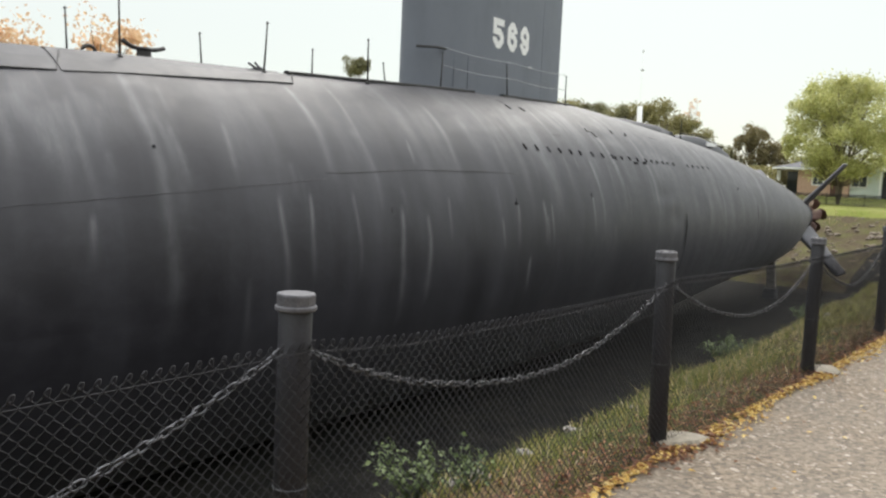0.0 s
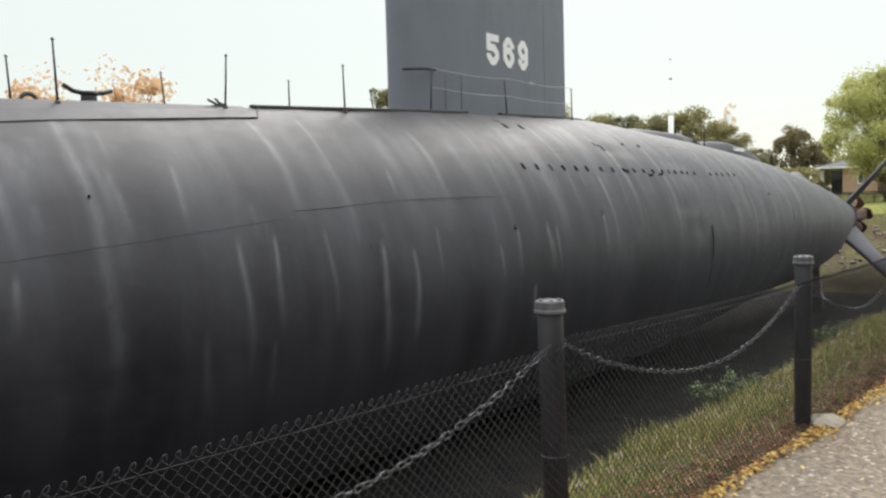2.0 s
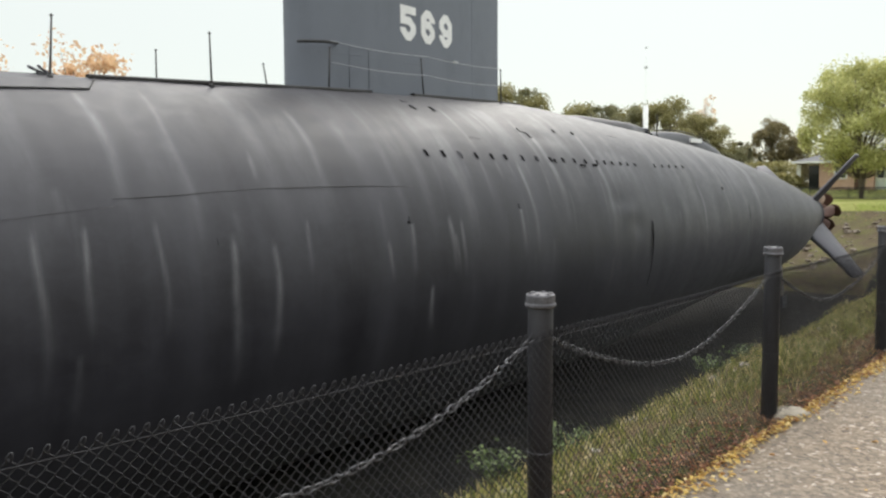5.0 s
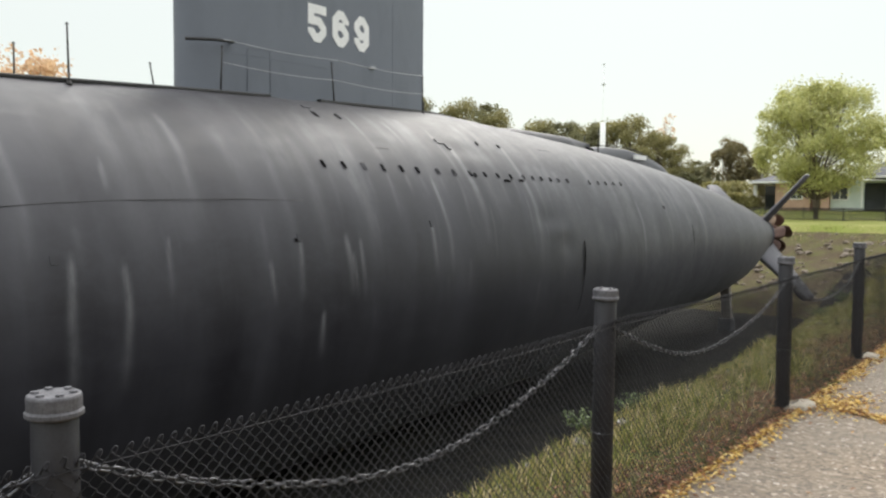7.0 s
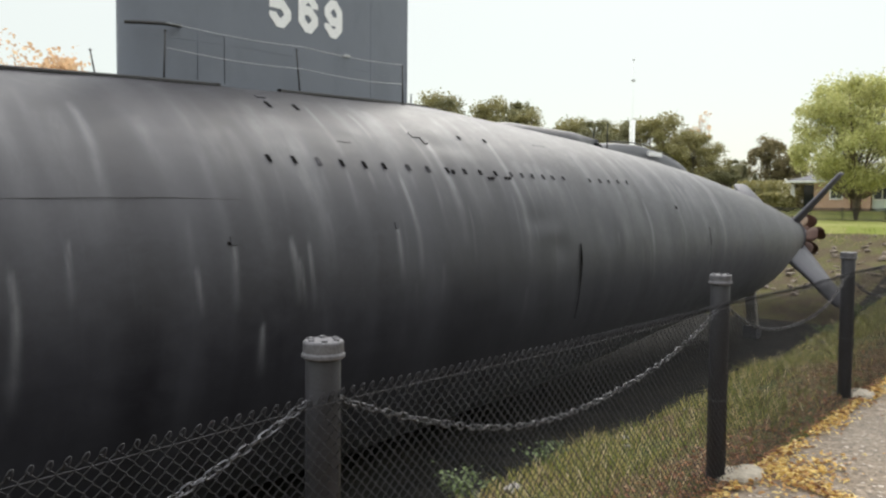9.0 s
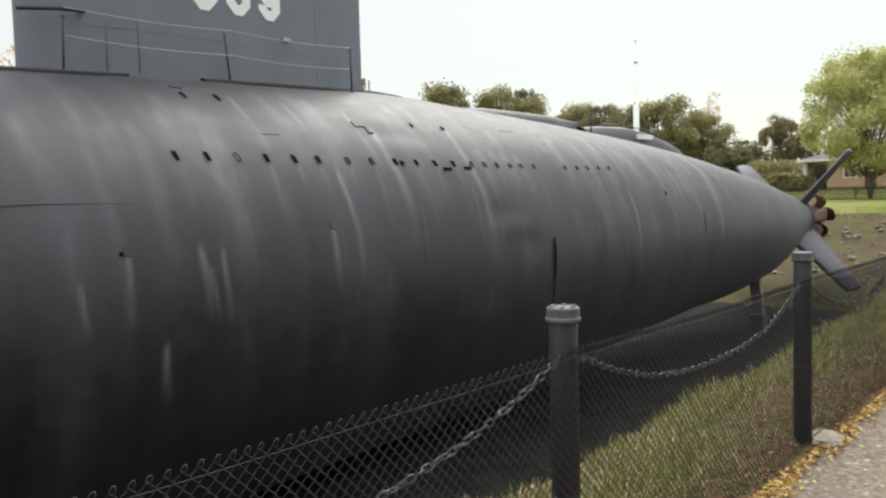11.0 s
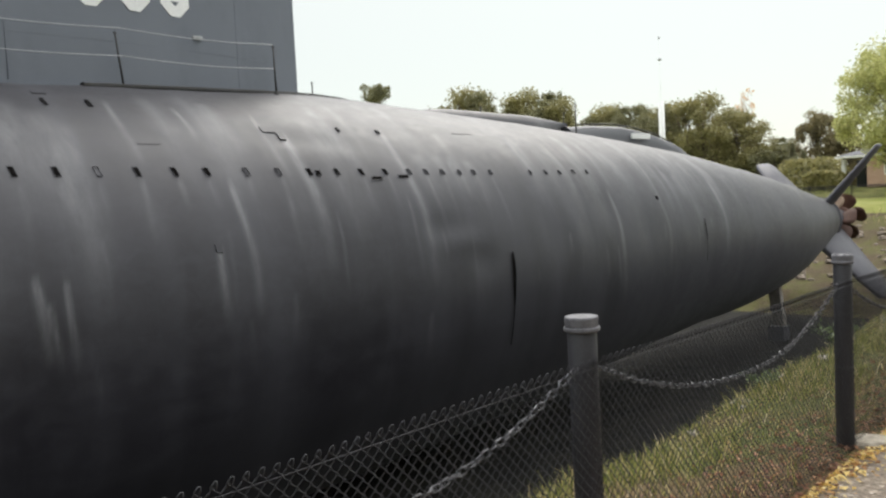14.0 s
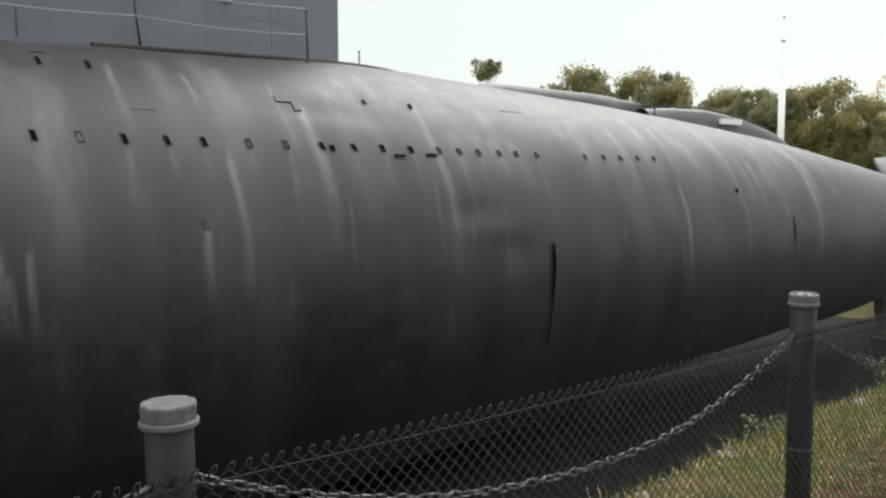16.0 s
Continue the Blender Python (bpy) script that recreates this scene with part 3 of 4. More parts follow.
# small brackets and plates on the skin
for x, z, w, h in ((17.4, 2.95, 0.32, 0.1), (17.55, 2.85, 0.12, 0.16), (15.1, 2.66, 0.35, 0.02), (22.4, 3.0, 0.6, 0.02), (14.0, 3.5, 0.2, 0.05), (11.9, 0.9, 0.12, 0.14), (15.6, 1.08, 0.1, 0.12), (7.5, 0.72, 0.1, 0.12)):
    verts = []
    for o in (-0.01, 0.012):
        verts += [tuple(hull_at_z(x + sx * w / 2, z + sz * h / 2, o)) for sx, sz in ((-1, -1), (1, -1), (1, 1), (-1, 1))]
    faces = [(4, 5, 6, 7), (0, 1, 5, 4), (1, 2, 6, 5), (2, 3, 7, 6), (3, 0, 4, 7)]
    boat_part("bracket", raw_mesh("bracket", verts, faces, M_HULL), M_HULL)


# ---- sail ----
SAIL_X0, SAIL_X1, SAIL_HALF = 12.15, 19.95, 0.76


def sail_half(x):
    c = min(1, max(0, (x - SAIL_X0) / (SAIL_X1 - SAIL_X0)))
    t = 5 * (0.2969 * math.sqrt(c) - 0.126 * c - 0.3516 * c * c + 0.2843 * c ** 3 - 0.1036 * c ** 4)
    return max(0.015, SAIL_HALF * 2 * t)


def build_sail():
    cs = [0.5 * (1 - math.cos(math.pi * k / 40)) for k in range(41)]
    xs = [SAIL_X0 + (SAIL_X1 - SAIL_X0) * c for c in cs]
    loop = [(x, -sail_half(x)) for x in xs] + [(x, sail_half(x)) for x in xs[::-1][1:-1]]
    zs = steps([(3.1, 4.0, 0.45), (4.0, 9.6, 0.4)])
    verts, faces = [], []
    n = len(loop)
    for z in zs:
        for x, y in loop:
            d = 0.006 * noise.noise((x * 0.8, y * 2, z * 0.8))
            verts.append((x, AXIS_Y + y + (d if y < 0 else -d), z))
    for i in range(len(zs) - 1):
        for k in range(n):
            a, b = i * n + k, i * n + (k + 1) % n
            faces.append((a, b, b + n, a + n))
    faces.append(tuple((len(zs) - 1) * n + k for k in range(n)))
    return boat_part("sail", raw_mesh("sail", verts, faces, M_SAIL, True), M_SAIL, None, "tall blue-grey sail with white hull number")


sail = build_sail()


def sail_part(name, me, material, label=""):
    ob = part(name, me, material, None, label)
    ob.parent = sail
    return ob


def sail_y(x, out=0.0):
    return AXIS_Y - sail_half(x) - out


def sail_ribbon(name, pts, w, out, material, label=""):
    """A thin raised ribbon along (x, z) points on the sail's side."""
    v, f = tube_data([(x, sail_y(x, out), z) for x, z in pts], w, 5)
    return sail_part(name, raw_mesh(name, v, f, material, True), material, label)


def block_digit(ch, x, z, w, h):
    """Block numeral with cut corners: one heavy bent stroke, following the sail."""
    t = 0.33 * w
    lf, rt, tp, bt, c = t / 2, w - t / 2, h - t / 2, t / 2, 0.24 * w
    six = [(rt, 0.645 * h), (rt, tp - c), (rt - c, tp), (lf + c, tp), (lf, tp - c), (lf, bt + c), (lf + c, bt), (rt - c, bt), (rt, bt + c), (rt, 0.56 * h - c), (rt - c, 0.56 * h), (lf + t * 0.3, 0.56 * h)]
    if ch == "6":
        path = six
    elif ch == "9":
        path = [(w - a, h - b) for a, b in six]
    else:
        path = [(w, tp), (lf, tp), (lf, 0.57 * h), (rt - c, 0.57 * h), (rt, 0.57 * h - c), (rt, bt + c), (rt - c, bt), (lf + c, bt), (lf, bt + c), (lf, 0.36 * h)]
    fine = []
    for (a, b), (d, e) in zip(path, path[1:]):
        fine += [(a + (d - a) * k / 3, b + (e - b) * k / 3) for k in range(3)]
    fine.append(path[-1])
    pts = [Vector(p) for p in fine]
    left, right = [], []
    for k, p in enumerate(pts):
        d0 = (p - pts[k - 1]).normalized() if k else (pts[1] - p).normalized()
        d1 = (pts[k + 1] - p).normalized() if k + 1 < len(pts) else d0
        m = (d0 + d1).normalized()
        n = Vector((-m.y, m.x)) * (t / 2) / max(0.6, m.dot(d0))
        left.append(p + n), right.append(p - n)
    verts = [(x + q.x, sail_y(x + q.x, 0.012), z + q.y) for q in left + right]
    n = len(pts)
    faces = [(k, k + 1, n + k + 1, n + k) for k in range(n - 1)]
    return sail_part("numeral", raw_mesh("numeral", verts, faces, M_WHITE), M_WHITE, "white painted numeral " + ch)


for ch, x in (("5", 15.05), ("6", 15.86), ("9", 16.67)):
    block_digit(ch, x, 5.15 + 0.02 * (x - 15), 0.6, 0.84)

# door, seams and small fittings of the sail
sail_ribbon("door_seam", [(13.4, 3.85), (13.4, 4.74), (13.97, 4.74), (13.97, 3.85)], 0.009, 0.001, M_SAIL, "outline of a low access door")
for x in (18.35,):
    sail_ribbon("panel_seam", [(x, 3.9 + 0.3 * k) for k in range(19)], 0.006, 0.0, M_SAIL)
for z in (4.6,):
    sail_ribbon("panel_seam", [(12.6 + 0.4 * k, z) for k in range(17)], 0.005, 0.0, M_SAIL)
bm = bmesh.new()
box(bm, 17.3, 17.5, sail_y(17.4, 0.06), sail_y(17.4, -0.03), 4.83, 4.89, 0.015)
sail_part("light_fitting", mesh_of("light_fitting", bm, M_CABLE), M_CABLE, "small pale light fitting")
v, f = tube_data([(11.95, 12.45, 4.74), (12.3, 12.36, 4.77), (12.6, 12.28, 4.79), (13.05, sail_y(13.05, 0.05), 4.82)], 0.035, 7)
sail_part("grab_bar", raw_mesh("grab_bar", v, f, M_BLACK, True), M_BLACK, "black bent grab bar")


# ---- after fairing on the deck ----
def fairing(name, table, half, material, label):
    verts, faces = [], []
    n = 13
    xs = steps([(table[0][0], table[-1][0], 0.3)])
    for x in xs:
        top = smooth_table(table, x, 0.4)
        base = axis_z(x) + hull_r(x) - 0.35
        w = half * (1 if x < table[-1][0] - 2 else max(0.15, (table[-1][0] - x) / 2))
        for k in range(n):
            u = -1 + 2 * k / (n - 1)
            verts.append((x, AXIS_Y + w * u, base + (top - base) * (1 - abs(u) ** 5) if top > base else base))
    for i in range(len(xs) - 1):
        for k in range(n - 1):
            a = i * n + k
            faces.append((a, a + n, a + n + 1, a + 1))
    faces.append(tuple(range(n))[::-1])
    faces.append(tuple((len(xs) - 1) * n + k for k in range(n)))
    return boat_part(name, raw_mesh(name, verts, faces, material, True), material, None, label)


fairing("deck_fairing", [(22.6, 3.7), (23.8, 3.86), (27.3, 3.8), (29.3, 3.66)], 0.6, M_HULL, "low grey deck fairing")
aft = fairing("deck_fairing", [(28.95, 3.52), (30.0, 3.6), (31.8, 3.62), (33.6, 3.4), (35.2, 3.05), (37.0, 2.45)], 0.55, M_DARKHULL, "dark rounded after fairing with a pale patch")
bm = bmesh.new()
box(bm, 31.9, 32.9, AXIS_Y - 0.575, AXIS_Y - 0.5, 3.22, 3.38, 0.006)
patch = part("patch", bm, M_WHITE, None, "white painted patch")
patch.parent = aft
v, f = tube_data([(29.3, AXIS_Y - 0.35, 3.6), (31, AXIS_Y - 0.35, 3.66), (32.2, AXIS_Y - 0.35, 3.6), (33.6, AXIS_Y - 0.3, 3.42), (34.8, AXIS_Y - 0.2, 3.17)], 0.02, 5)
rail_edge = part("edge", raw_mesh("edge", v, f, M_BLACK, True), M_BLACK, None)
rail_edge.parent = aft


# ---- stern: tail cone, four fins, propellers ----
bm = bmesh.new()
lathe(bm, [(1.05, -0.05), (1.0, 0.15), (0.8, 0.55), (0.62, 0.8), (0.6, 1.4), (0.42, 1.9), (0.4, 2.6), (0.3, 2.9), (0.05, 3.05)], 36)
bmesh.ops.transform(bm, matrix=Matrix.Translation((47.4, AXIS_Y, -0.1)) @ Matrix.Rotation(radians(90), 4, "Y"), verts=bm.verts)
boat_part("tail_cone", mesh_of("tail_cone", bm, M_FIN, True), M_FIN)


def fin(angle, reach, chord, thick, label):
    """A stern plane at an angle round the hull's axis, thick with a rounded leading edge."""
    bm = bmesh.new()
    rings = []
    for r, x0, x1, t in ((0.7, 45.7, 48.2, 0.15), (1.4, 46.0, 48.2, 0.14), (2.6, 46.4, 48.1, 0.12), (reach - 0.06, 46.7, 48.0, 0.1), (reach, 46.8, 47.9, 0.06)):
        ring = []
        for k in range(16):
            a = k * math.tau / 16
            cx, ct = math.cos(a), math.sin(a)
            ring.append(bm.verts.new((47.1 + ((x0 + x1) / 2 - 47.1) + (x1 - x0) / 2 * cx * chord, t * thick * ct * (1.0 if cx < 0 else 1 - 0.6 * cx), r)))
        rings.append(ring)
    for p, q in zip(rings, rings[1:]):
        for k in range(16):
            bm.faces.new((p[k], p[(k + 1) % 16], q[(k + 1) % 16], q[k]))
    bm.faces.new(rings[-1])
    m = Matrix.Translation((0, AXIS_Y, -0.1)) @ Matrix.Rotation(radians(angle), 4, "X")
    bmesh.ops.transform(bm, matrix=m, verts=bm.verts)
    return boat_part("stern_fin", mesh_of("stern_fin", bm, M_FIN, True), M_FIN, None, label)


for a, reach, chord, thick in ((40, 4.1, 0.55, 1.1), (-42, 3.5, 1.4, 1.7), (138, 4.3, 1.7, 2.2), (-138, 3.9, 1.4, 1.7)):
    fin(a, reach, chord, thick, "thick grey diagonal stern fin")


def propeller(x, material, turn, count, label):
    bm = bmesh.new()
    lathe(bm, [(0.5, -0.25), (0.55, 0), (0.5, 0.25)], 24)
    bmesh.ops.transform(bm, matrix=Matrix.Translation((x, AXIS_Y, -0.1)) @ Matrix.Rotation(radians(90), 4, "Y"), verts=bm.verts)
    hub = boat_part("propeller", mesh_of("propeller", bm, material, True), material, None, label)
    for k in range(count):
        bm = bmesh.new()
        prev = None
        for j in range(9):
            u = j / 8
            r = 0.45 + 0.68 * u
            w = 0.24 + 0.27 * math.sin(math.pi * min(1, u * 0.85 + 0.1))
            if u == 1:
                w = 0.2
            tw = radians(55 - 28 * u) * (1 if turn > 0 else -1)
            row = []
            for s in (-1, -0.4, 0.4, 1):
                row.append((bm.verts.new((w * s * math.sin(tw) + 0.03, w * s * math.cos(tw) * 0.9, r)), bm.verts.new((w * s * math.sin(tw) - 0.03, w * s * math.cos(tw) * 0.9, r))))
            if prev:
                for a in range(3):
                    bm.faces.new((prev[a][0], prev[a + 1][0], row[a + 1][0], row[a][0]))
                    bm.faces.new((prev[a + 1][1], prev[a][1], row[a][1], row[a + 1][1]))
                for a, rev in ((0, False), (3, True)):
                    q = (prev[a][1], prev[a][0], row[a][0], row[a][1])
                    bm.faces.new(q[::-1] if rev else q)
            prev = row
        m = Matrix.Translation((x, AXIS_Y, -0.1)) @ Matrix.Rotation(turn + k * math.tau / count, 4, "X")
        bmesh.ops.transform(bm, matrix=m, verts=bm.verts)
        mat = material if k % 3 == 0 else M_RUST
        blade = part("blade", mesh_of("blade", bm, mat, True), mat, None)
        blade.parent = hub


propeller(48.9, M_BRONZE, 0.4, 6, "tan and rust-brown forward propeller")
propeller(50.0, M_RUST, -0.7, 6, "rusty after propeller")

# strut under the stern
prop = thing("concrete_strut", "pale slanted concrete strut under the stern", "support", (41.0, 12.1, ground_z(41.0, 12.1)))
bm = bmesh.new()
box(bm, -0.3, 0.3, -0.3, 0.3, -0.2, 0.55, 0.03)
part("pier", bm, M_DARKHULL, prop, "dark lower pier")
bm = bmesh.new()
box(bm, -0.13, 0.13, -0.22, 0.22, 0.0, 1.85, 0.03)
bmesh.ops.transform(bm, matrix=Matrix.Translation((0.1, 0, 0.5)) @ Matrix.Rotation(radians(-14), 4, "Y"), verts=bm.verts)
part("head", bm, M_STONE, prop)


# ---- things on the deck ----
def stanchion(x, y, height, lean=0.0, r=0.022):
    z = deck_z(x) if abs(y - AXIS_Y) < 2 else hull_at_z(x, 3).z
    s = (y - AXIS_Y) / hull_r(x)
    z = min(deck_z(x), axis_z(x) + hull_r(x) * math.sqrt(max(0.0, 1 - s * s))) - 0.02
    ob = thing("stanchion", "thin dark steel deck stanchion standing on the hull", "stanchion", (x, y, z), "deck stanchions")
    bm = bmesh.new()
    lathe(bm, [(r * 2.4, 0), (r * 2.4, 0.03), (r * 1.3, 0.06), (r * 1.2, 0.1)], 10)
    part("foot", bm, M_BLACK, ob)
    tube("pole", [(0, 0, 0.05), (lean * 0.5, 0, height * 0.5), (lean, 0, height)], r, M_BLACK, ob, 6, taper=0.7)
    v, f = tube_data([(lean * 0.95 + 0.03 * math.cos(a), 0.03 * math.sin(a), height * 0.97) for a in [k * math.tau / 8 for k in range(8)]], 0.007, 4, closed=True)
    part("eye", raw_mesh("eye", v, f, M_BLACK), M_BLACK, ob)
    return ob


for x, y, h, lean in ((2.83, 11.05, 1.02, -0.03), (2.84, 12.8, 0.95, -0.05), (5.93, 11.15, 1.0, 0.06), (5.82, 13.0, 0.85, -0.08), (8.93, 11.25, 1.0, -0.02), (8.86, 13.0, 0.82, 0.0), (11.96, 13.5, 0.75, -0.14),
                      (12.49, 12.05, 1.02, 0.04), (15.78, 12.2, 1.0, -0.1), (18.7, 11.98, 0.95, -0.02), (20.9, 13.8, 0.62, 0.0), (26.5, 13.8, 0.65, 0.0), (29.8, 13.5, 0.8, 0.0), (29.1, 12.55, 0.9, 0.0)):
    stanchion(x, y, h, lean)

lines = thing("guard_cable", "two thin grey guard cables strung between deck stanchions beside the sail", "cable", (15.6, 12.0, 3.8), "guard cables")
for z0, drop in ((4.76, 0.05), (4.3, 0.05)):
    for a, b in ((12.53, 15.69), (15.69, 18.69)):
        pts = [(a + (b - a) * k / 10 - 15.6, 0.0, z0 - 3.8 - drop * math.sin(math.pi * k / 10) - (0.16 * (12.44 - (a + (b - a) * k / 10)) / 3 if a < 12 else 0)) for k in range(11)]
        tube("cable", pts, 0.009, M_CABLE, lines, 5)

cleat = thing("mooring_cleat", "black double-horned mooring cleat on the deck", "cleat", (3.55, 11.5, deck_z(3.55) - 0.02))
bm = bmesh.new()
lathe(bm, [(0.2, 0), (0.19, 0.03), (0.13, 0.08), (0.12, 0.16), (0.15, 0.2), (0.13, 0.23)], 16)
part("base", bm, M_BLACK, cleat)
tube("horn", [(-0.42, 0, 0.31), (-0.25, 0, 0.22), (0, 0, 0.19), (0.25, 0, 0.22), (0.4, 0, 0.27)], 0.04, M_BLACK, cleat, 7)
ringbolt = thing("fairlead", "round black fairlead ring on the deck", "fairlead", (2.75, 11.9, deck_z(2.75)))
tube("ring", [(0.12 * math.cos(k * math.tau / 12), 0, 0.1 + 0.09 * math.sin(k * math.tau / 12)) for k in range(12)], 0.035, M_BLACK, ringbolt, 6, closed=True)
vent = thing("deck_chock", "small dark deck chock lying on the plates", "chock", (5.85, 11.3, deck_z(5.85) + 0.03))
bm = bmesh.new()
box(bm, -0.09, 0.09, -0.08, 0.08, -0.06, 0.0, 0.015)
part("body", bm, M_DARKHULL, vent)
tube("arm", [(-0.2, -0.03, 0.08), (-0.05, 0, 0.03), (0.2, 0.05, -0.04)], 0.024, M_FIN, vent, 6)
tube("arm", [(-0.06, -0.05, 0.1), (0.06, 0, 0.04), (0.26, 0.03, -0.02)], 0.024, M_FIN, vent, 6)


# ---- fence along the walkway ----
POSTS = [(-9.0, 0.0), (-6.0, 0.0), (-3.0, 0.0), (0.0, 0.0), (2.955, -0.07), (5.9, -0.05), (9.05, -0.03), (11.94, 0.06), (14.96, 0.2), (18.1, 0.4), (21.1, 0.62), (24.1, 0.9)]
TOPS = [1.06, 1.06, 1.06, 1.067, 1.065, 1.10, 1.12, 1.135, 1.13, 1.11, 1.07, 1.06]
fence = thing("chain_link_fence", "black coated chain-link fence on grey pipe posts beside the walkway", "fence", (0, 0, GROUND))
F0 = Vector((0, 0, GROUND))


def post_mesh(h):
    bm = bmesh.new()
    lathe(bm, [(0.057, -0.25), (0.057, h - 0.06), (0.054, h - 0.055)], 28)
    return mesh_of("post", bm, M_POST, True)


def cap_mesh():
    bm = bmesh.new()
    lathe(bm, [(0.063, -0.002), (0.0705, 0.004), (0.0705, 0.014), (0.068, 0.017), (0.066, 0.02), (0.066, 0.05), (0.064, 0.055), (0.06, 0.058)], 32)
    return mesh_of("cap", bm, M_CAP)


def plain_cap_mesh():
    """A flat cap with ten sides over a round collar."""
    bm = bmesh.new()
    lathe(bm, [(0.063, -0.002), (0.0705, 0.004), (0.0705, 0.014), (0.067, 0.018)], 32)
    lathe(bm, [(0.066, 0.016), (0.068, 0.05), (0.066, 0.056), (0.063, 0.058)], 10)
    return mesh_of("cap", bm, M_CAP)


CAP, PLAIN_CAP = cap_mesh(), plain_cap_mesh()
bm = bmesh.new()
bmesh.ops.create_cone(bm, segments=6, radius1=0.0115, radius2=0.0105, depth=0.005, cap_ends=True)
BOLT = mesh_of("bolt", bm, M_CAP)


def footing_mesh(seed):
    """A rough slab of concrete at a post's foot."""
    rnd = random.Random(seed)
    bm = bmesh.new()
    n = 14
    lo = [bm.verts.new(((0.12 + 0.09 * rnd.random()) * 1.2 * math.cos(k * math.tau / n), (0.12 + 0.04 * rnd.random()) * math.sin(k * math.tau / n), -0.05)) for k in range(n)]
    mid = [bm.verts.new((v.co.x * 0.96, v.co.y * 0.96, 0.008 + 0.008 * rnd.random())) for v in lo]
    hi = [bm.verts.new((v.co.x * 0.8, v.co.y * 0.8, 0.022 + 0.012 * rnd.random())) for v in lo]
    for a, b in ((lo, mid), (mid, hi)):
        for k in range(n):
            bm.faces.new((a[k], a[(k + 1) % n], b[(k + 1) % n], b[k]))
    bm.faces.new(hi)
    return mesh_of("footing", bm, M_CONCRETE)


for i, ((x, y), top) in enumerate(zip(POSTS, TOPS)):
    p = part("post", post_mesh(top - GROUND), M_POST, fence)
    p.location = Vector((x, y, GROUND)) - F0
    p.rotation_euler = (radians(0.3 * math.sin(i * 2.1)), radians(0.5 * math.sin(i * 1.3) - 0.4), i * 1.7)
    plain = i in (2, 7)
    cap = part("cap", PLAIN_CAP if plain else CAP, M_CAP, p, "paler flat post cap" if plain else "paler post cap with studs round its top")
    cap.location = (0, 0, top - GROUND - 0.058)
    for k in range(0 if plain else 6):
        b = part("bolt", BOLT, M_CAP, cap)
        b.location = (0.046 * math.cos(k * math.tau / 6 + i), 0.046 * math.sin(k * math.tau / 6 + i), 0.061)
    foot = part("footing", footing_mesh(i), M_CONCRETE, p, "rough pale concrete footing")
    foot.location = Matrix.Rotation(-i * 1.7, 3, "Z") @ Vector((0.13, -0.1, 0.005))
    foot.rotation_euler = (0, 0, 0.4 * math.sin(i * 3.7) - i * 1.7)
    v, f = tube_data([(0.06 * math.cos(k * math.tau / 14), 0.06 * math.sin(k * math.tau / 14), 0.5 + 0.03 * math.sin(i)) for k in range(14)], 0.0025, 4, closed=True)
    part("tie_wire", raw_mesh("tie_wire", v, f, M_CHAIN), M_CHAIN, p)

PITCH = 0.0448


def mesh_panel(i):
    """One bay of diamond mesh: bent wires that hook into each other, with knuckles turned over at the top."""
    (xa, ya), (xb, yb) = POSTS[i], POSTS[i + 1]
    za, zb = TOPS[i] - 0.17, TOPS[i + 1] - 0.17
    length = math.hypot(xb - xa, yb - ya)
    n = round(length / PITCH)
    w = length / n
    verts, faces = [], []
    bottom = GROUND - 0.12
    dip = 0.035 if i == 2 else 0.0
    rows = int((min(za, zb) - bottom) / (w * 0.5))
    ux, uy = (xb - xa) / length, (yb - ya) / length

    def at(s, z, off):
        u = s / length
        wave = 0.012 * noise.noise((s * 1.1 + i * 9, z * 1.3, 2))
        return (xa + ux * s - uy * off, ya + uy * s + ux * (off - 0.068 + wave), z)

    for k in range(2 * n):
        s0 = (k + 0.5) * w / 2
        zt = za + (zb - za) * s0 / length - 0.012 * math.sin(math.pi * s0 / length) - dip * min(1, 6 * s0 / length, 10 * (1 - s0 / length)) + 0.004 * noise.noise((s0 * 3, i, 0))
        pts = []
        near = 1 <= i <= 9
        for r in range(rows + 1):
            side = -1 if (r + k) % 2 else 1
            z = zt - r * w * 0.5
            if near:
                # each wire is a flattened coil: one leg runs in front, the next behind
                pts.append(at(s0 + side * w * 0.27, z + w * 0.05, -0.005 * side))
                pts.append(at(s0 + side * w * 0.27, z - w * 0.05, 0.005 * side))
            else:
                pts.append(at(s0 + side * w * 0.26, z, 0.003 * side))
        tube_data(pts, 0.00195, 3 if near else 4, verts, faces)
        if k % 2 == 0:
            c = s0 + w * 0.25
            tilt = 0.002 + 0.004 * noise.noise((k * 1.7, i, 5))
            loop = [at(c - 0.006, zt - 0.014, 0.004), at(c - 0.005 + tilt, zt + 0.006, 0.0), at(c + 0.001 + tilt * 1.5, zt + 0.017, -0.004), at(c + 0.007 + tilt * 1.5, zt + 0.017, -0.006), at(c + 0.008 + tilt, zt + 0.007, -0.006), at(c + 0.003, zt - 0.006, -0.006)]
            tube_data(loop, 0.0024, 4, verts, faces)
    panel = part("mesh_panel", raw_mesh("mesh_panel", verts, faces, M_WIRE, True), M_WIRE, fence)
    panel.location = -F0
    panel["kind"] = "stuff"
    v, f = tube_data([at(length * k / 24, za + (zb - za) * k / 24 - 0.02 - 0.012 * math.sin(math.pi * k / 24) - dip * min(1, k / 4, 10 * (1 - k / 24)), -0.006) for k in range(25)], 0.0018, 5)
    wire = part("tension_wire", raw_mesh("tension_wire", v, f, M_WIRE, True), M_WIRE, fence)
    wire.location = -F0


for i in range(len(POSTS) - 1):
    mesh_panel(i)


# ---- chains hung between the posts ----
def link_mesh():
    pts = []
    for k in range(12):
        a = k * math.tau / 12
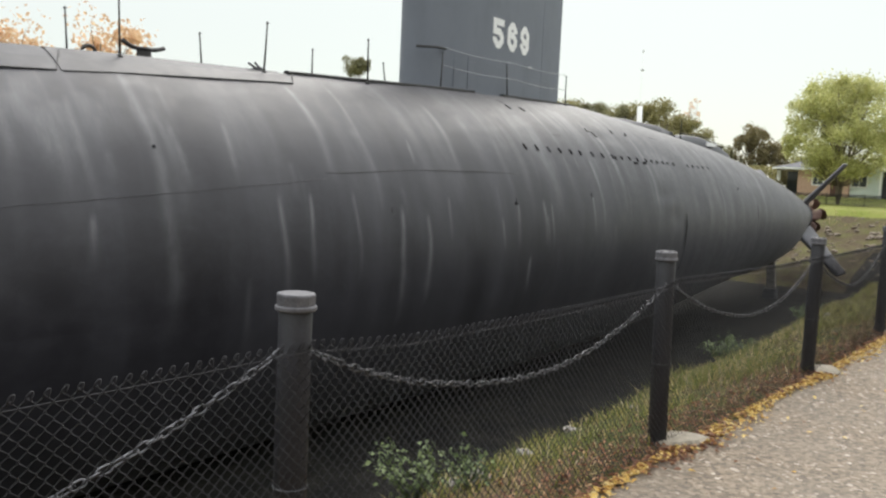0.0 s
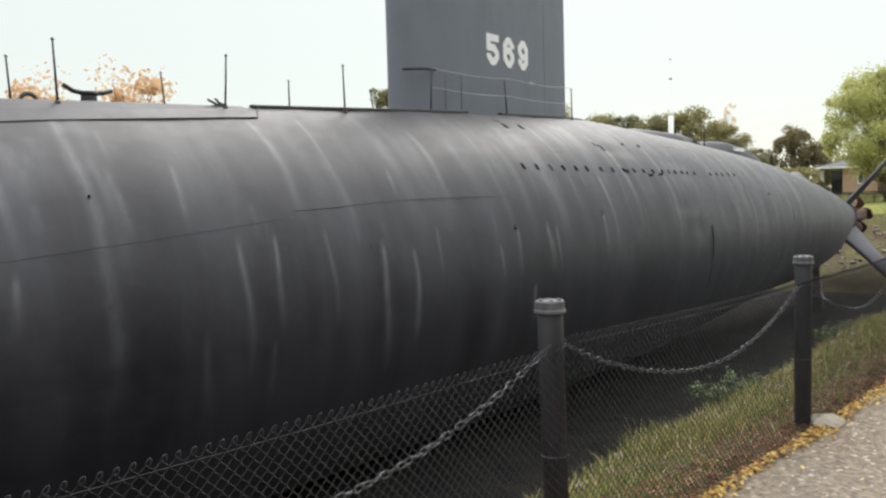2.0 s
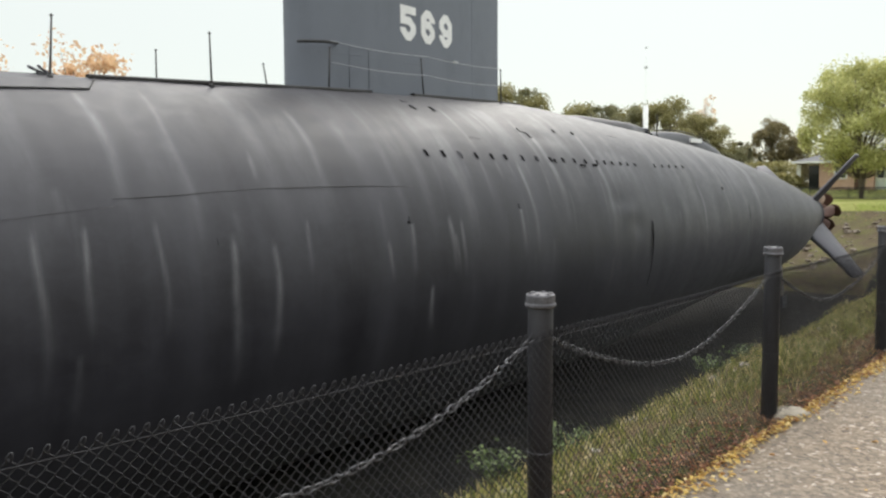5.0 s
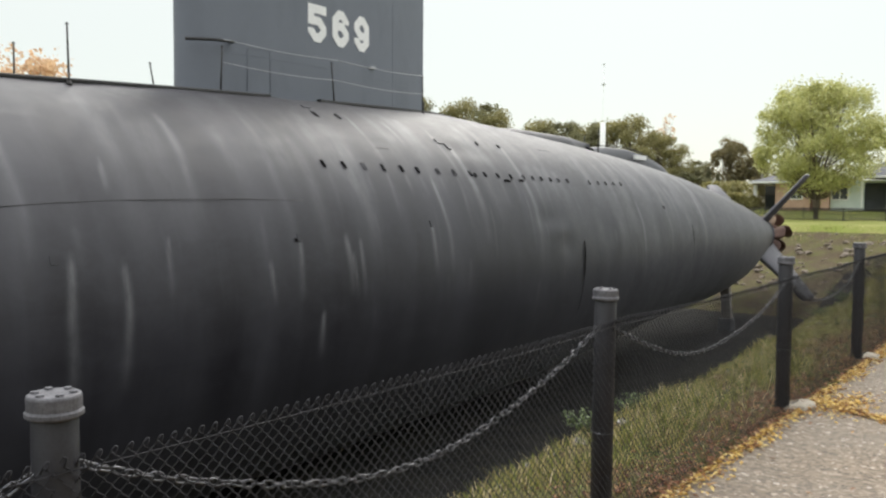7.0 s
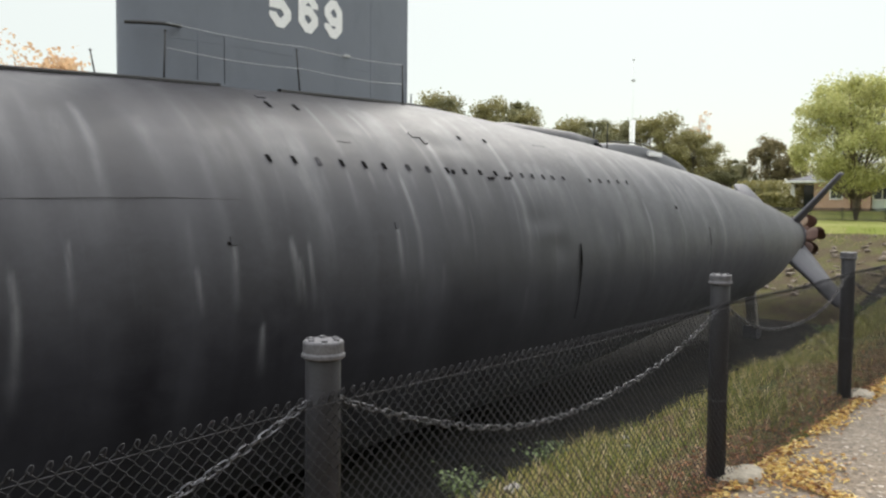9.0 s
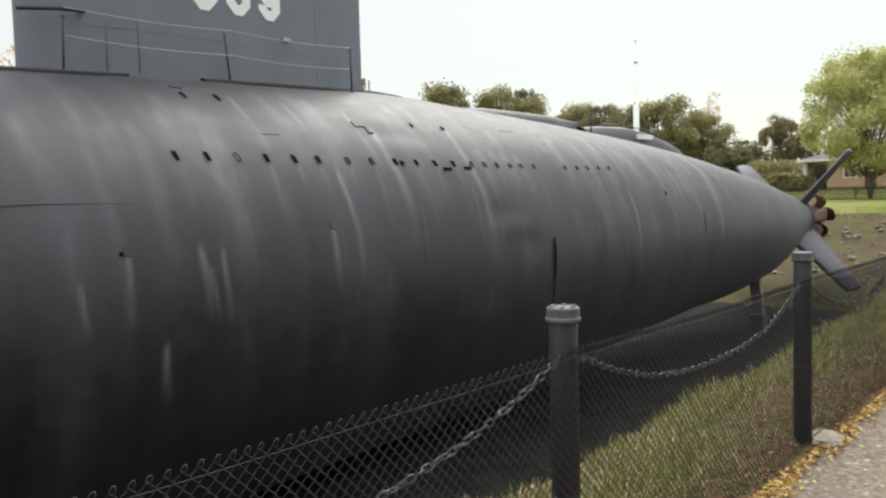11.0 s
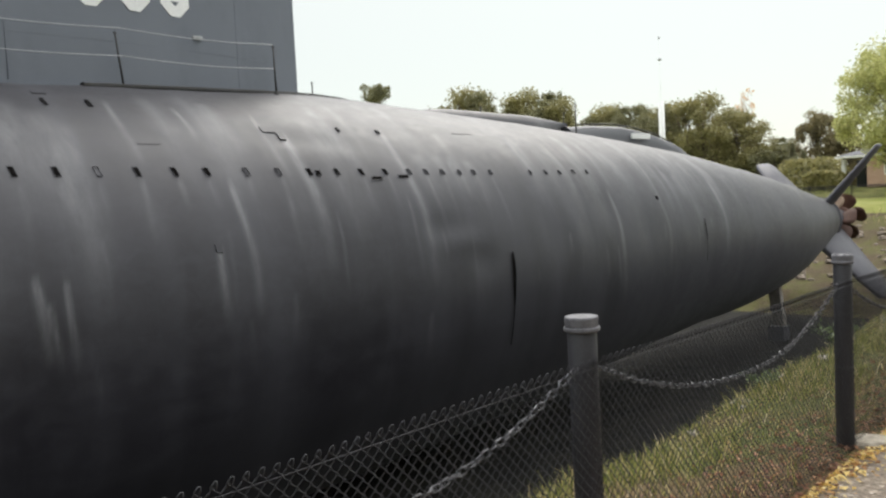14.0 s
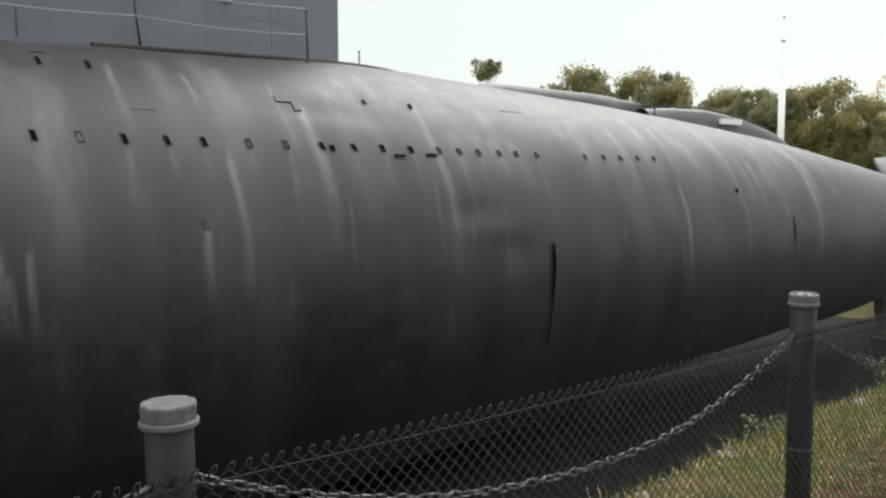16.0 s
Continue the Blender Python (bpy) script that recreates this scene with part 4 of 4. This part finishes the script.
        pts.append((0.0165 * math.cos(a) + (0.008 if math.cos(a) > 0 else -0.008), 0.0, 0.0115 * math.sin(a)))
    v, f = tube_data(pts, 0.0036, 6, closed=True)
    return raw_mesh("link", v, f, M_CHAIN, True)


LINK = link_mesh()
SAGS = [0.36, 0.36, 0.33, 0.33, 0.33, 0.33, 0.28, 0.3, 0.33, 0.36, 0.36]
for i in range(1, len(POSTS) - 2):
    (xa, ya), (xb, yb) = POSTS[i], POSTS[i + 1]
    a = Vector((xa + 0.055, ya - 0.01, TOPS[i] - 0.2))
    b = Vector((xb - 0.055, yb - 0.01, TOPS[i + 1] - 0.19))
    ch = thing("hanging_chain", "galvanised steel chain sagging between two fence posts", "chain", tuple(a), "chains between the posts")
    fine = []
    for k in range(1201):
        u = k / 1200
        p = a.lerp(b, u)
        p.z -= SAGS[i] * (1 - (2 * u - 1) ** 2) * (1 + 0.03 * math.sin(9 * u + i))
        p.y += 0.012 * math.sin(7 * u + i * 2)
        fine.append(p)
    run, nxt, count = 0.0, 0.0, 0
    for p, q in zip(fine, fine[1:]):
        run += (q - p).length
        if run >= nxt:
            nxt += 0.041
            ob = new("link", LINK)
            ob.parent = ch
            d = (q - p).normalized()
            rot = d.to_track_quat("X", "Z") @ Euler((radians(90 * (count % 2) + 35 * math.sin(count * 0.7) + 20), 0, 0)).to_quaternion()
            ob.matrix_basis = Matrix.LocRotScale(q - a, rot, None)
            count += 1


# ---- leaves, grass, weeds, stones ----
def leaves_at(name, label, spots, material, rnd):
    verts, faces = [], []
    for x, y in spots:
        e = fence_y(x) - 0.13
        z = GROUND + 0.006 if y < e else ground_z(x, y) + 0.006
        z += rnd.random() * 0.014
        s = rnd.uniform(0.009, 0.022)
        a = rnd.uniform(0, math.tau)
        c, n = math.cos(a), math.sin(a)
        curl = rnd.uniform(0.1, 0.7) * s
        tilt = rnd.uniform(-0.4, 0.4)
        base = len(verts)
        for u, v, w in ((-1.1, 0, 0.2), (-0.2, -0.62, 1), (0.9, -0.25, 0.5), (1.2, 0.1, 0.1), (0.5, 0.5, 0.8), (-0.4, 0.6, 1), (0.1, 0, 0)):
            verts.append((x + s * (u * c - v * n), y + s * (u * n + v * c), z + curl * w + s * tilt * u + 0.003))
        for t in range(6):
            faces.append((base + 6, base + t, base + (t + 1) % 6))
    tagged(new(name, raw_mesh(name, verts, faces, material)), label, "leaves", kind="stuff")


def leaf_litter():
    rnd = random.Random(4)
    spots, brown = [], []
    for k in range(11500):
        x = rnd.uniform(-6, 24)
        d = abs(rnd.gauss(0, 0.062)) * (1 + 0.9 * noise.noise((x * 0.8, 0, 0)))
        if noise.noise((x * 1.7, 5, 0)) > rnd.uniform(-0.9, 0.2):
            spots.append((x, fence_y(x) - 0.13 - d))
    for k in range(800):
        u = rnd.random()
        spots.append((9.45 - 0.55 * u + rnd.gauss(0, 0.05), -0.2 - 1.0 * u + rnd.gauss(0, 0.05)))
    for k in range(420):
        spots.append((rnd.gauss(9.5, 0.25), rnd.gauss(-0.42, 0.1)))
    for k in range(380):
        spots.append((rnd.uniform(-6, 24), rnd.uniform(-2.4, 0.0)))
    for k in range(14000):
        x = rnd.uniform(-6, 24)
        brown.append((x, fence_y(x) - 0.15 + abs(rnd.gauss(0, 0.28 if x < 10 else 0.42))))
    for k in range(380):
        brown.append((rnd.gauss(0.05, 0.28), -0.19 + rnd.gauss(0, 0.06)))
    leaves_at("fallen_leaves", "yellow and orange fallen leaves along the walkway edge", spots, M_LITTER, rnd)
    leaves_at("fallen_leaves", "withered brown leaves lying under the fence", brown, M_BROWNLEAF, rnd)


leaf_litter()


def grass():
    rnd = random.Random(9)
    verts, faces = [], []
    count = 0
    while count < 42000:
        x = rnd.uniform(-6, 34) if rnd.random() < 0.85 else rnd.uniform(34, 62)
        f = fence_y(x)
        y = f + rnd.uniform(-0.02, bank_crest(x) + 0.7 if x < 34 else 18)
        thick = noise.noise((x * 0.9, y * 0.9, 8)) + 0.5 * noise.noise((x * 3, y * 3, 1))
        if (x < 60 and ground_z(x, y) < -0.95) or thick < rnd.uniform(-0.55, 0.25) or (y < f + 0.3 + 0.5 * noise.noise((x * 0.6, 3, 2)) + (0.45 if x > 12 else 0.1) and rnd.random() < 0.8):
            continue
        count += 1
        h = rnd.uniform(0.04, 0.13) * (1 + max(0, thick)) * (1.5 if x > 34 else 1)
        w = rnd.uniform(0.003, 0.006) * (3 if x > 34 else 1)
        a = rnd.uniform(0, math.tau)
        lx, ly = rnd.gauss(0, 0.45) * h, rnd.gauss(0, 0.45) * h
        z = ground_z(x, y) - 0.01
        c, s = w * math.cos(a), w * math.sin(a)
        b = len(verts)
        verts += [(x - c, y - s, z), (x + c, y + s, z), (x + lx * 0.4 + c * 0.7, y + ly * 0.4 + s * 0.7, z + h * 0.6), (x + lx * 0.4 - c * 0.7, y + ly * 0.4 - s * 0.7, z + h * 0.6), (x + lx, y + ly, z + h)]
        faces += [(b, b + 1, b + 2, b + 3), (b + 3, b + 2, b + 4)]
    tagged(new("grass", raw_mesh("grass", verts, faces, M_BLADE)), "uneven tufts of green and dry grass on the bank", "grass", kind="stuff")


grass()


def weed(x, y, height, spread, n, seed):
    rnd = random.Random(seed)
    ob = thing("weed", "leafy green weed growing on the bank behind the fence", "weed", (x, y, ground_z(x, y)), "weeds on the bank")
    lv, lf = [], []
    for k in range(max(4, n // 14)):
        a = rnd.uniform(0, math.tau)
        tip = Vector((spread * rnd.uniform(0.3, 1) * math.cos(a), spread * rnd.uniform(0.3, 1) * math.sin(a), height * rnd.uniform(0.6, 1)))
        pts = [tip * u + Vector((0, 0, 0.1 * height * math.sin(math.pi * u))) for u in (0, 0.35, 0.7, 1)]
        tube("stem", pts, 0.005, M_WEED, ob, 4, taper=0.4)
        for j in range(14):
            u = rnd.uniform(0.25, 1.05)
            p = tip * u + Vector((rnd.gauss(0, 0.03), rnd.gauss(0, 0.03), rnd.gauss(0, 0.03) + 0.1 * height * math.sin(math.pi * min(1, u))))
            s = rnd.uniform(0.02, 0.045)
            d = Vector((rnd.gauss(0, 1), rnd.gauss(0, 1), rnd.gauss(0.2, 0.5))).normalized()
            e = d.cross(Vector((rnd.gauss(0, 0.4), rnd.gauss(0, 0.4), 1))).normalized()
            b = len(lv)
            lv += [tuple(p), tuple(p + s * (0.6 * d + 0.45 * e)), tuple(p + s * 1.5 * d - Vector((0, 0, s * 0.3))), tuple(p + s * (0.6 * d - 0.45 * e))]
            lf += [(b, b + 1, b + 2, b + 3)]
    part("foliage", raw_mesh("foliage", lv, lf, M_WEED), M_WEED, ob)


for k, (x, y, h, s, n) in enumerate(((-1.5, 0.7, 0.34, 0.26, 300), (-1.15, 0.6, 0.2, 0.2, 160), (4.3, 1.2, 0.26, 0.25, 220), (5.4, 1.35, 0.3, 0.3, 240), (6.0, 1.5, 0.26, 0.25, 200), (8.5, 1.5, 0.22, 0.25, 200), (9.6, 1.6, 0.2, 0.2, 150), (17.5, 1.9, 0.22, 0.3, 160), (20, 2.1, 0.35, 0.4, 200))):
    weed(x, y, h, s, n, k)


def stone_mesh(seed, material):
    bm = bmesh.new()
    bmesh.ops.create_icosphere(bm, subdivisions=1, radius=1)
    bmesh.ops.subdivide_edges(bm, edges=bm.edges[:], cuts=1)
    for v in bm.verts:
        k = 1 + 0.6 * noise.noise(v.co * 1.2 + Vector((seed * 7, 0, 0))) + 0.12 * noise.noise(v.co * 3 + Vector((seed, 3, 0)))
        v.co = Vector((v.co.x * k * 1.15, v.co.y * k * 0.9, v.co.z * k * 0.6))
    return mesh_of("stone", bm, material)


STONES = [stone_mesh(k, M_STONE) for k in range(6)]
RUBBLE = [stone_mesh(k + 10, M_RUBBLE) for k in range(6)]
rnd = random.Random(21)
for k in range(170):
    x = rnd.uniform(-3, 26) if k < 140 else rnd.uniform(26, 48)
    y = fence_y(x) + bank_crest(x) + rnd.gauss(0.0, 0.2)
    s = rnd.choice((0.02, 0.025, 0.03, 0.04, 0.05, 0.075))
    ob = tagged(new("stone", STONES[k % 6]), "pale angular stone on the edge of the grassy bank", "stone", "stones on the bank edge")
    ob.location, ob.rotation_euler, ob.scale = (x, y, ground_z(x, y) + s * 0.25), (0, 0, rnd.uniform(0, 6)), (s, s, s)
for k in range(285):
    x, y = rnd.uniform(49.5, 60.5), rnd.uniform(3, 26)
    s = rnd.choice((0.1, 0.13, 0.16, 0.2, 0.27))
    ob = tagged(new("boulder", RUBBLE[k % 6]), "brownish angular rubble boulder on the bank behind the stern", "boulder", "rubble on the stern bank")
    ob.location, ob.rotation_euler, ob.scale = (x, y, ground_z(x, y) + s * 0.15), (rnd.uniform(-0.3, 0.3), 0, rnd.uniform(0, 6)), (s, s, s)


# ---- trees ----
def tree(name, label, at, height, crown, blobs, leaves, size, leaf_mat, seed, trunk_r=0.25, bare=0.3, clump=(0.2, 0.36), low=1.0, stems=1):
    """Tapered trunks with limbs and a crown of many small leaves in uneven clumps; low: under 1 the crown is widest further down."""
    rnd = random.Random(seed)
    ob = thing(name, label, "tree", at, "trees round the basin")
    for k in range(stems):
        tv, tf = [], []
        a = k * math.tau / stems + 0.6
        lean = 0.0 if stems == 1 else crown * 0.42
        top = Vector((lean * math.cos(a), lean * math.sin(a), height * 0.86))
        mid = Vector((lean * 0.28 * math.cos(a) + 0.02 * height * rnd.uniform(-1, 1), lean * 0.28 * math.sin(a), height * 0.4))
        tube_data([(0, 0, -0.3), (mid.x * 0.35, mid.y * 0.35, height * 0.17), mid, mid.lerp(top, 0.5), top], trunk_r, 8, tv, tf, taper=0.18)
        part("trunk", raw_mesh("trunk", tv, tf, M_BARK, True), M_BARK, ob)
    centres, bv, bf = [], [], []
    for k in range(blobs):
        a = rnd.uniform(0, math.tau)
        u = rnd.uniform(bare, 0.93)
        v = min(1, max(0.0, (u - bare * 0.75) / (1.06 - bare * 0.75)))
        width = crown * math.sin(math.pi * v ** low) ** 0.6
        d = width * math.sqrt(rnd.random()) * rnd.uniform(0.78, 0.95)
        c = Vector((d * math.cos(a), d * math.sin(a), height * (u + 0.05 * rnd.random() * (1 - d / crown))))
        centres.append((c, crown * rnd.uniform(*clump) * (0.75 + 0.4 * rnd.random())))
        s = Vector((c.x * 0.15, c.y * 0.15, height * max(0.15, u - 0.28)))
        tube_data([s, s.lerp(c, 0.5) + Vector((0, 0, -0.02 * height)), c], trunk_r * 0.25, 5, bv, bf, taper=0.25)
    lv, lf = [], []
    for k in range(leaves):
        c, r = centres[int(rnd.random() ** 1.1 * blobs)]
        d = Vector((rnd.gauss(0, 1), rnd.gauss(0, 1), rnd.gauss(0.1, 0.85)))
        d = d.normalized() * r * rnd.uniform(0.2, 1.15) ** 0.55 * (1 + 0.5 * noise.noise(d * 1.7 + c))
        p = c + d
        z = size * rnd.uniform(0.55, 1.3)
        e = Vector((rnd.gauss(0, 1), rnd.gauss(0, 1), rnd.gauss(0, 0.8))).normalized()
        g = e.cross(Vector((rnd.gauss(0, 1), rnd.gauss(0, 1), rnd.gauss(0, 1)))).normalized()
        b = len(lv)
        lv += [tuple(p - z * e), tuple(p + z * 0.6 * g), tuple(p + z * e), tuple(p - z * 0.6 * g)]
        lf.append((b, b + 1, b + 2, b + 3))
    limbs = part("branchwork", raw_mesh("branchwork", bv, bf, M_BARK, True), M_BARK, ob)
    limbs["kind"] = "stuff"
    part("crown", raw_mesh("crown", lv, lf, leaf_mat), leaf_mat, ob)
    return ob


tree("maple_tree", "broad light green maple tree with several stems before the house", (80, 18.7, 0.2), 11.9, 6.2, 150, 50000, 0.115, M_MAPLE, 3, 0.15, 0.24, (0.1, 0.22), 0.7, 5)
protos = [
    tree("broadleaf_tree", "dull brownish rounded broadleaf tree beside the wood", (110, 37.4, 0), 9.6, 3.0, 60, 14000, 0.15, M_BROWNWOOD, 11, 0.25, 0.1, (0.16, 0.32)),
    tree("broadleaf_tree", "olive green broadleaf tree in the far wood", (104, 48.4, 0), 12.6, 4.6, 70, 17000, 0.16, M_OLIVE, 12, 0.3, 0.04, (0.12, 0.3), 0.6),
    tree("broadleaf_tree", "dull green broadleaf tree in the far wood", (107, 57.5, 0), 12.8, 4.2, 64, 15000, 0.17, M_DARKLEAF, 13, 0.3, 0.05, (0.12, 0.3), 0.75),
    tree("autumn_tree", "thin orange autumn tree beyond the bow", (27, 66, 0), 9.6, 4.6, 40, 3600, 0.17, M_AUTUMN, 14, 0.2, 0.25, (0.1, 0.3)),
]
tree("bare_tree", "nearly bare thin tree above the far wood", (112, 47.2, 0), 14.3, 1.8, 26, 420, 0.14, M_AUTUMN, 17, 0.14, 0.6, (0.15, 0.3))
tree("tall_tree", "tall dark tree standing alone far behind the boat", (91, 93.2, 0), 20.2, 2.5, 22, 2600, 0.17, M_DARKLEAF, 19, 0.16, 0.78, (0.18, 0.42))
# the wood's skyline: proto, place, height of the top
WOOD = [(2, 104, 40.2, 6.4), (1, 105, 42.4, 9.2), (1, 106, 45.2, 11.2), (1, 105, 51.2, 12.9), (2, 103, 54.2, 12.7), (1, 108, 55.4, 13.1), (2, 105, 60.5, 13.4), (1, 107, 63.6, 13.9), (2, 105, 66.8, 12.6), (1, 105, 70.4, 15.4), (2, 106, 73.6, 17.2),
        (1, 105, 77.0, 17.5), (2, 104, 80.6, 15.2), (2, 105, 84.4, 18.4), (1, 105, 88.6, 19.2), (2, 104, 92.6, 17.0), (1, 112, 50.0, 11.5), (2, 113, 62.0, 13.0), (1, 114, 69.0, 14.0), (2, 112, 42.4, 7.6), (2, 118, 14.8, 10.4), (1, 121, 10.0, 11.0), (2, 114, 33.0, 6.0), (0, 109, 33.6, 7.6)]
SIZE = (10.0, 13.2, 13.4)
for p, x, y, top in WOOD:
    ob = copy_thing(protos[p], pose(x, y, 0, 0, 0, (x * 37 + y * 53) % 360))
    k = top / SIZE[p]
    ob.scale = (max(k, 0.8) * 0.95, max(k, 0.8) * 0.95, k)
for x, y, s in ((23, 60, 1.12), (31, 62, 1.28), (35, 66, 1.2), (17, 57, 1.05)):
    ob = copy_thing(protos[3], pose(x, y, 0, 0, 0, (x * 31 + y * 17) % 360))
    ob.scale = (s, s, s)


def conifer(x, y, h, seed):
    rnd = random.Random(seed)
    ob = thing("conifer", "dark narrow conifer among the far trees", "tree", (x, y, 0), "conifers by the house")
    tube("trunk", [(0, 0, 0), (0, 0, h * 0.95)], 0.12, M_BARK, ob, 6, taper=0.2)
    lv, lf = [], []
    for k in range(1800):
        u = rnd.random() ** 1.3
        r = h * 0.2 * (1 - u) * rnd.uniform(0.6, 1.05) + 0.05
        a = rnd.uniform(0, math.tau)
        p = Vector((r * math.cos(a), r * math.sin(a), h * (0.05 + 0.95 * u)))
        s = 0.2
        e = Vector((math.cos(a), math.sin(a), -0.5)).normalized()
        g = Vector((-math.sin(a), math.cos(a), rnd.gauss(0, 0.4))).normalized()
        b = len(lv)
        lv += [tuple(p - s * e), tuple(p + s * 0.5 * g), tuple(p + s * e), tuple(p - s * 0.5 * g)]
        lf.append((b, b + 1, b + 2, b + 3))
    part("crown", raw_mesh("crown", lv, lf, M_DARKLEAF), M_DARKLEAF, ob)


for k, (x, y, h) in enumerate(((106, 38.6, 6.2), (107, 40, 5.6), (104, 36.6, 5.2), (108, 41.6, 6.4), (105, 35.2, 4.6))):
    conifer(x, y, h, k)


def hedge(x, y, w, d, h, seed):
    rnd = random.Random(seed)
    ob = thing("hedge", "clipped green hedge beside the house", "hedge", (x, y, 0.8), "hedges by the house")
    lv, lf = [], []
    for k in range(2600):
        p = Vector((rnd.uniform(-d, d), rnd.uniform(-w, w), h * rnd.uniform(0.02, 1)))
        q = Vector((p.x / d, p.y / w, p.z / h))
        if max(abs(q.x), abs(q.y), q.z) < 0.75 or abs(q.y) ** 4 + q.z ** 4 > 1.15:
            continue
        e = Vector((rnd.gauss(0, 1), rnd.gauss(0, 1), rnd.gauss(0, 1))).normalized()
        g = e.cross(Vector((rnd.gauss(0, 1), rnd.gauss(0, 1), 1))).normalized()
        b = len(lv)
        lv += [tuple(p - 0.2 * e), tuple(p + 0.14 * g), tuple(p + 0.2 * e), tuple(p - 0.14 * g)]
        lf.append((b, b + 1, b + 2, b + 3))
    part("foliage", raw_mesh("foliage", lv, lf, M_OLIVE), M_OLIVE, ob)


hedge(96, 32.5, 3.2, 1.5, 3.2, 1)
hedge(90.5, 29.2, 1.6, 1.2, 1.8, 2)


# ---- house across the road ----
def house():
    h = thing("house", "low pale ranch house with a tan brick front and grey roof", "house", (92, 18, 0.9))

    def b(name, x0, x1, y0, y1, z0, z1, mat, parent=h, label="", bev=0.02):
        bm = bmesh.new()
        box(bm, x0, x1, y0, y1, z0, z1, bev)
        return part(name, bm, mat, parent, label)

    def hip_roof(x0, x1, y0, y1, eave, ridge, inset):
        bm = bmesh.new()
        xm = (x0 + x1) / 2
        low = [bm.verts.new(p) for p in ((x0, y0, eave - 0.18), (x1, y0, eave - 0.18), (x1, y1, eave - 0.18), (x0, y1, eave - 0.18))]
        rim = [bm.verts.new((v.co.x, v.co.y, eave)) for v in low]
        top = [bm.verts.new((xm, y0 + inset, ridge)), bm.verts.new((xm, y1 - inset, ridge))]
        bm.faces.new(low[::-1])
        for k in range(4):
            bm.faces.new((low[k], low[(k + 1) % 4], rim[(k + 1) % 4], rim[k]))
        bm.faces.new((rim[0], rim[1], top[0])), bm.faces.new((rim[2], rim[3], top[1]))
        bm.faces.new((rim[1], rim[2], top[1], top[0])), bm.faces.new((rim[3], rim[0], top[0], top[1]))
        return part("roof", bm, M_ROOF, h)

    b("wall", -0.6, 7.6, -13.4, -2.6, 0, 3.4, M_SIDING)
    b("wall", 0.0, 7.4, -2.6, 2.6, 0, 3.0, M_SIDING)
    b("wall", -0.5, 7.3, 2.6, 7.8, 0, 2.75, M_BRICKFAR, label="tan brick wall")
    b("carport_post", -0.35, -0.1, 9.75, 10.1, 0, 2.6, M_TRIM)
    # back wall given the dark colour for the shade under the carport roof
    b("carport_wall", 3.5, 3.7, 7.8, 10.1, 0, 2.6, M_PANE, label="carport back wall coloured dark for its shade")
    hip_roof(-1.2, 8.2, -14.0, 0.3, 3.42, 5.75, 3.6)
    hip_roof(-1.1, 7.9, 0.32, 10.4, 2.95, 4.0, 3.0)
    b("fascia", -1.24, -1.21, -14.0, 0.3, 3.2, 3.4, M_TRIM)
    b("fascia", -1.14, -1.11, 0.34, 10.4, 2.75, 2.93, M_TRIM)
    for k in range(14):
        b("siding_board", -0.63, -0.605, -13.4, -2.6, 0.1 + 0.22 * k, 0.3 + 0.22 * k, M_SIDING, bev=0.0)
    for y0, y1, z0, z1 in ((1.0, 2.4, 1.15, 2.6), (-4.9, -3.6, 1.2, 2.7), (-7.6, -6.2, 1.2, 2.7), (5.2, 6.2, 1.2, 2.3), (-11.2, -9.6, 1.2, 2.7)):
        x = -0.64 if y0 < -2.6 else (-0.5 if y0 > 2.6 else 0.0)
        win = b("window", x - 0.08, x - 0.01, y0 - 0.12, y1 + 0.12, z0 - 0.12, z1 + 0.12, M_TRIM, h, "white framed window", 0.005)
        for k in range(2):
            yy0 = y0 + (y1 - y0) * (0.53 if k else 0.0)
            b("pane", x - 0.095, x - 0.082, yy0, yy0 + (y1 - y0) * 0.47, z0, z1, M_PANE, win, "", 0.0)
    # thin dark panel on the wall in place of the porch's shade
    b("porch", -0.05, -0.01, -2.5, -0.5, 0.0, 2.75, M_PANE, label="dark panel for the shade of an open porch")
    b("porch_post", -0.9, -0.76, -0.52, -0.38, 0.0, 3.0, M_TRIM)
    b("door", -0.56, -0.52, 3.4, 4.4, 0, 2.1, M_RUST, label="brown front door")


house()

mast = thing("light_mast", "tall white mast with a lamp beyond the boat", "mast", (75, 36.9, 0))
tube("pole", [(0, 0, 0), (0, 0, 9.2)], 0.26, M_TRIM, mast, 12, "thick white lower pole")
tube("topmast", [(0, 0, 9.1), (0, 0, 14.7)], 0.007, M_TRIM, mast, 8)
bm = bmesh.new()
box(bm, -0.13, 0.13, -0.13, 0.13, 12.7, 12.9, 0.04)
part("lamp", bm, M_CABLE, mast)
bm = bmesh.new()
box(bm, -0.08, 0.08, -0.08, 0.08, 14.6, 14.75, 0.03)
part("finial", bm, M_CABLE, mast)

far = thing("roadside_fence", "dark grey wire fence along the lawn before the house", "fence", (78, 20, 0.1))
for k in range(18):
    bm = bmesh.new()
    lathe(bm, [(0.05, -0.2), (0.05, 1.15), (0.03, 1.2)], 8, (0, -20 + 3.2 * k, 0))
    part("post", bm, M_BLACK, far)
for z in (0.1, 0.6, 1.1):
    tube("rail", [(0, -20, z), (0, 34.4, z)], 0.025, M_BLACK, far, 5)
v, f = [], []
for k in range(540):
    y = -20 + 0.1 * k
    tube_data([(0, y, 0.05), (0, y + 0.35, 0.6), (0, y, 1.12)], 0.03, 3, v, f)
netting = part("wire_netting", raw_mesh("wire_netting", v, f, M_BLACK), M_BLACK, far)
netting["kind"] = "stuff"
